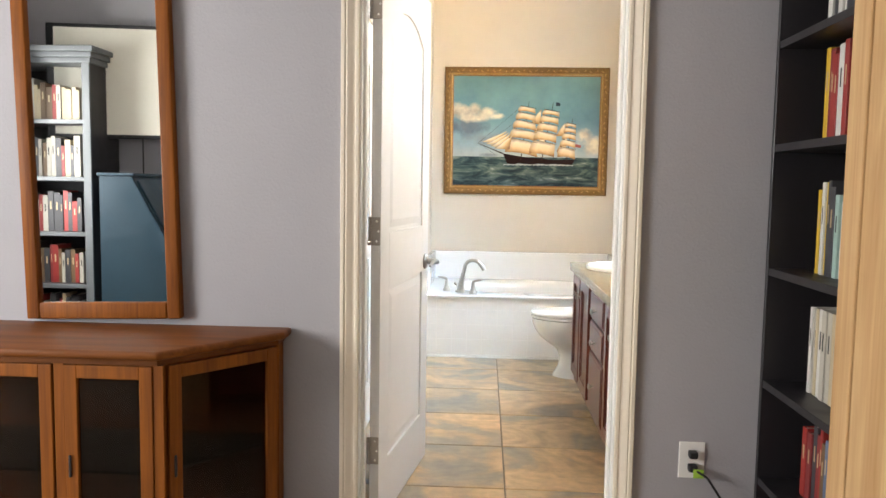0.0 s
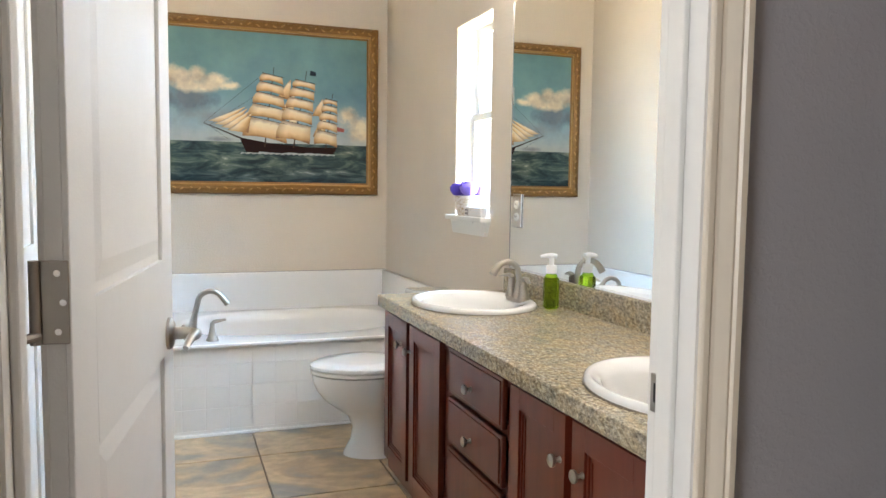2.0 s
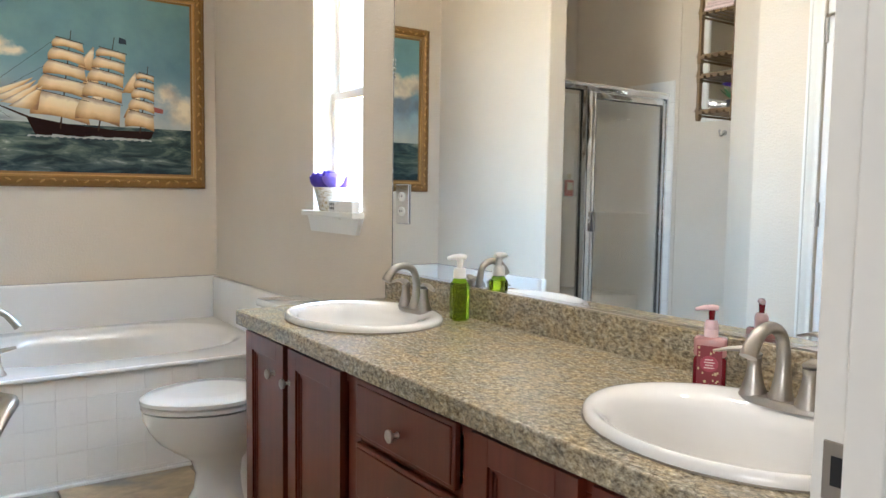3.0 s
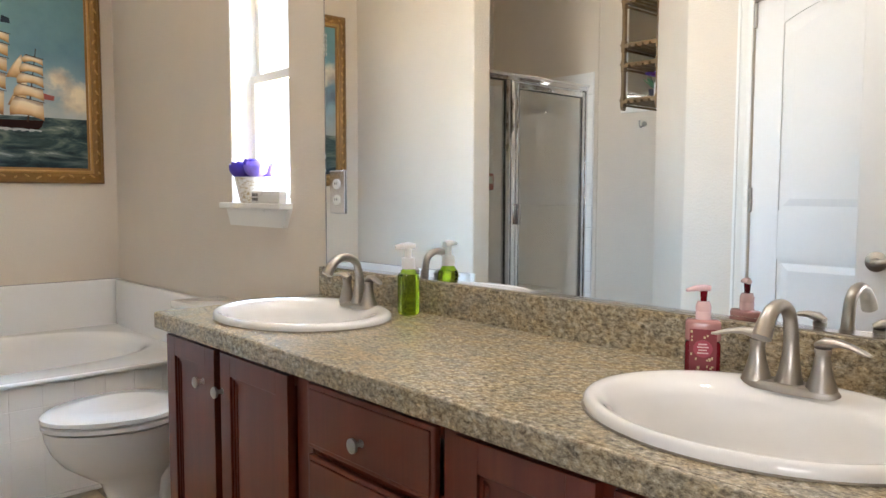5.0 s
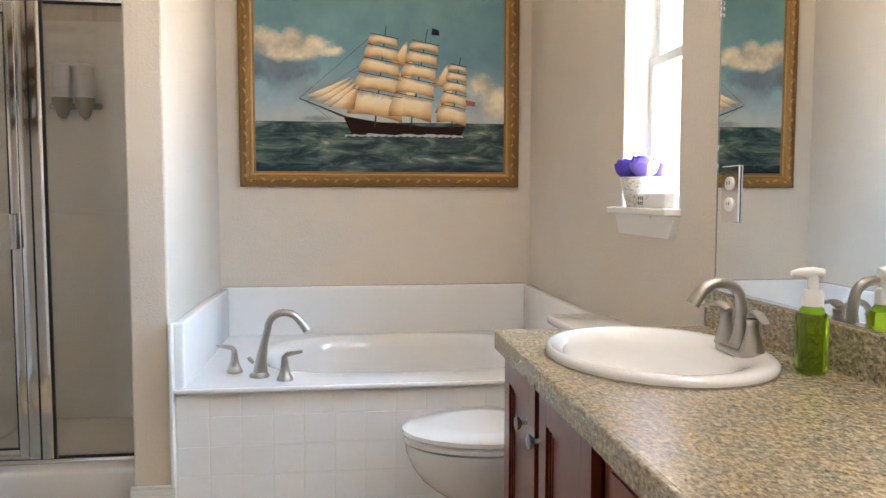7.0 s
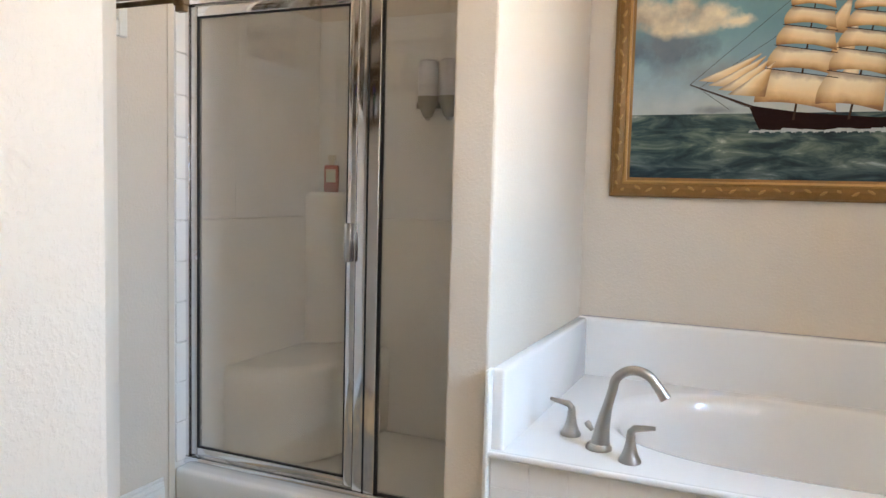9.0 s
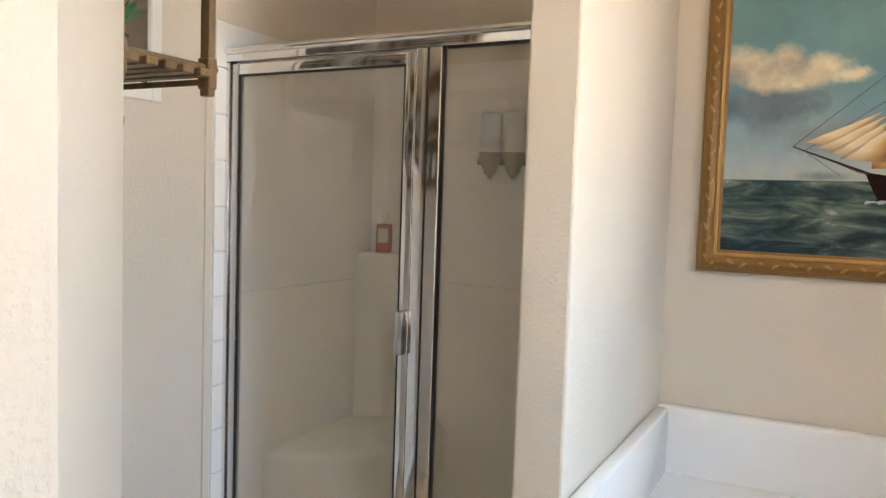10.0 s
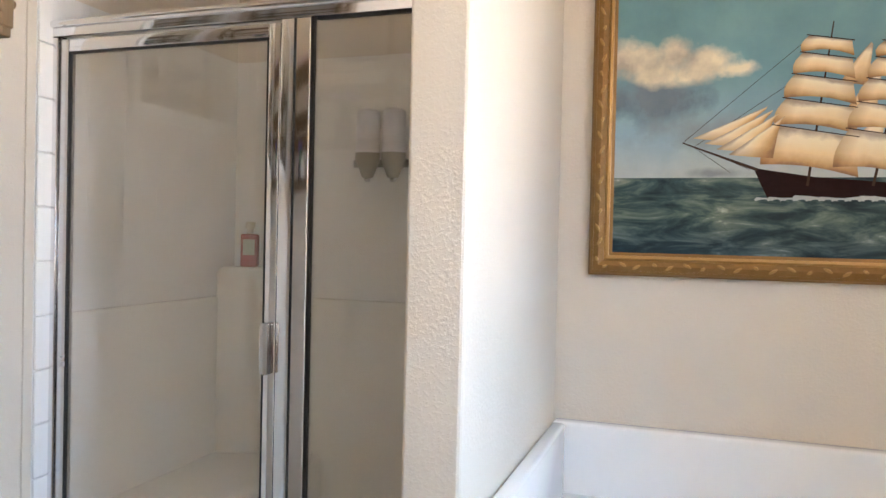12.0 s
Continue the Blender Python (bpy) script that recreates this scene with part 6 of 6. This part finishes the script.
for z, picks, hm, hx, seed in ((0.06, [1, 7], 0.14, 0.17, 1), (0.275, [1, 5, 7, 3, 9], 0.20, 0.25, 2), (0.602, [0, 4, 0, 8], 0.26, 0.27, 3), (0.972, [2, 6, 3, 0, 4], 0.22, 0.29, 4), (1.368, [7, 1, 2, 4], 0.24, 0.28, 5), (1.692, [4, 3], 0.22, 0.26, 6)):
    row_of_books(pose(BXF + 0.085, BY1 - 0.150, z + 0.0245, 0, 0, -90), 0, 0.36, hm, hx, 0.15, 0.20, picks, seed, "books in the black bookcase")

pc = thing("pine_cupboard", "tall raw pine cupboard beside the black bookcase", "cupboard")
part("carcass", bx((BXF + 0.010, 0.95, 0.004), (FX1 - 0.012, BY0 - 0.003, 2.10), 0.003), M_PINE, pc)
part("corner_post", bx((BXF - 0.012, BY0 - 0.093, 0.004), (BXF + 0.009, BY0 - 0.003, 2.10), 0.004, 2), M_PINE, pc)
part("corner_post", bx((BXF - 0.012, 0.95, 0.004), (BXF + 0.009, 1.04, 2.10), 0.004, 2), M_PINE, pc)
part("front_board", bx((BXF - 0.006, 1.042, 0.06), (BXF + 0.009, BY0 - 0.095, 2.08), 0.002), M_PINE, pc)

# outlet on the grey wall, with a plug and its cord
ol = thing("wall_outlet", "white double wall outlet with a black plug", "outlet", at=(1.035, YD0, 0.342))
part("cover_plate", bx((-0.043, -0.006, -0.062), (0.043, 0.0, 0.062), 0.003, 2), M_TRIM, ol)
for z in (-0.022, 0.024):
    part("plug", bx((-0.014, -0.034, z - 0.012), (0.014, -0.006, z + 0.012), 0.004, 2), M_BLACK, ol, "black rubber plug")
part("green_tag", bx((-0.002, -0.040, -0.050), (0.032, -0.036, -0.020), 0.001), paint("green_tag", (0.30, 0.50, 0.05), 0.5), ol)
cord = tube([(1.040, YD0 - 0.034, 0.318), (1.075, YD0 - 0.055, 0.300), (1.115, YD0 - 0.050, 0.240), (1.160, YD0 - 0.045, 0.175), (1.190, YD0 - 0.040, 0.09), (1.20, YD0 - 0.04, 0.012)], 0.004, 8)
solid("power_cord", cord, M_BLACK, "black power cord hanging from the outlet", "cable", True)

# ---- behind: what the oak mirror shows ----
M_GREYP = paint("pale_grey_paint", (0.115, 0.125, 0.13), 0.45, 0.06)
M_BLUE = paint("blue_furniture_paint", (0.010, 0.036, 0.056), 0.42, 0.12)
# cream base colour stands in for the bright room reflected in the dark screen
M_SCREEN_GLARE = paint("tv_screen_glare", (0.80, 0.77, 0.66), 0.2, 0.05)
gb = thing("grey_bookcase", "tall bookcase with pale grey front and dark shelves", "bookcase")
GX0, GX1, GY0, GYF = -3.38, -2.58, FY0 + 0.005, -0.62
for x0, x1 in ((GX0, GX0 + 0.03), (GX1 - 0.03, GX1)):
    part("side_board", bx((x0, GY0, 0.004), (x1, GYF, 2.10)), M_BLACKWOOD, gb)
    part("face_strip", bx((x0 - 0.01 if x0 == GX0 else x0 - 0.02, GYF, 0.004), (x1 + 0.02 if x0 == GX0 else x1 + 0.01, GYF + 0.02, 2.10), 0.003), M_GREYP, gb)
part("back_board", bx((GX0 + 0.03, GY0, 0.004), (GX1 - 0.03, GY0 + 0.01, 2.10)), M_BLACKWOOD, gb)
cn = bmesh.new()
for i, (o_, z) in enumerate(((0.015, 2.10), (0.035, 2.14), (0.055, 2.18))):
    box(cn, (GX0 - o_, GY0, z), (GX1 + o_, GYF + o_, z + 0.04), 0.006, 2)
part("cornice", cn, M_GREYP, gb, "moulded pale grey cornice")
for z in (0.06, 0.44, 0.83, 1.24, 1.66):
    sh = part("shelf_board", bx((GX0 + 0.03, GY0 + 0.01, z), (GX1 - 0.03, GYF - 0.002, z + 0.03)), M_BLACKWOOD, gb)
    part("shelf_edge", bx((GX0 + 0.03, GYF - 0.002, z), (GX1 - 0.03, GYF + 0.012, z + 0.032), 0.003), M_GREYP, sh)
    row_of_books(pose(GX1 - 0.12, GYF - 0.07, z + 0.031, 0, 0, 180), 0, 0.52, 0.22, 0.31, 0.14, 0.19, [8, 3, 9, 1, 9, 3, 7, 3, 0, 8], int(z * 100), "books in the grey bookcase", (0.020, 0.048))

dk = thing("blue_secretary", "dark blue painted secretary desk with a sloped front", "desk")
SX0, SX1, SYB, SYF = -2.42, -1.88, FY0 + 0.01, -0.42      # its sloped front looks along +x
prof_ = [(SX0, 0.004), (SX1, 0.004), (SX1, 0.74), (SX0 + 0.24, 1.28), (SX0, 1.28)]
bm = bmesh.new()
aa = [bm.verts.new((x, SYB, z)) for x, z in prof_]
cc = [bm.verts.new((x, SYF, z)) for x, z in prof_]
bm.faces.new(aa), bm.faces.new(list(reversed(cc)))
for i in range(5):
    bm.faces.new((aa[i], aa[(i + 1) % 5], cc[(i + 1) % 5], cc[i]))
bmesh.ops.recalc_face_normals(bm, faces=bm.faces)
bmesh.ops.bevel(bm, geom=list(bm.edges), offset=0.006, segments=2, affect="EDGES")
part("carcass", bm, M_BLUE, dk)
part("top_board", bx((SX0 - 0.010, SYB - 0.005, 1.281), (SX0 + 0.26, SYF + 0.015, 1.303), 0.006, 2), M_BLUE, dk)
lid_ = bx((0.03, 0.03, -0.004), (0.60, SYF - SYB - 0.03, 0.014), 0.005, 2)
part("writing_flap", lid_, M_BLUE, dk).matrix_local = Matrix.Translation((SX0 + 0.245, SYB, 1.275)) @ pose(0, 0, 0, 0, math.degrees(math.atan2(0.54, SX1 - SX0 - 0.24)), 0)
for z in (0.08, 0.30, 0.52):
    dr = part("drawer", bx((SX1, SYB + 0.04, z), (SX1 + 0.016, SYF - 0.04, z + 0.19), 0.005, 2), M_BLUE, dk)
    part("pull", tube([(SX1 + 0.03, SYB + 0.22, z + 0.095), (SX1 + 0.03, SYB + 0.40, z + 0.095)], 0.008, 8), M_NICKEL, dr)
tv = thing("television", "flat wall-mounted television with a dark bezel", "television", at=(-2.36, FY0 + 0.15, 1.57), rz=-9)
part("screen_body", bx((-0.66, -0.05, 0.0), (0.66, 0.0, 0.86), 0.010, 2), M_BLACK, tv)
part("screen", bx((-0.60, 0.0005, 0.03), (0.635, 0.004, 0.83)), M_SCREEN_GLARE, tv)
part("wall_arm", bx((-0.05, -0.15, 0.25), (0.05, -0.05, 0.4)), M_BLACK, tv)
solid("television_cable", tube([(-2.33, FY0 + 0.12, 1.58), (-2.335, FY0 + 0.11, 1.45), (-2.33, FY0 + 0.12, 1.304)], 0.006, 8), M_BLACK, "black cable hanging from the television", "cable", True)
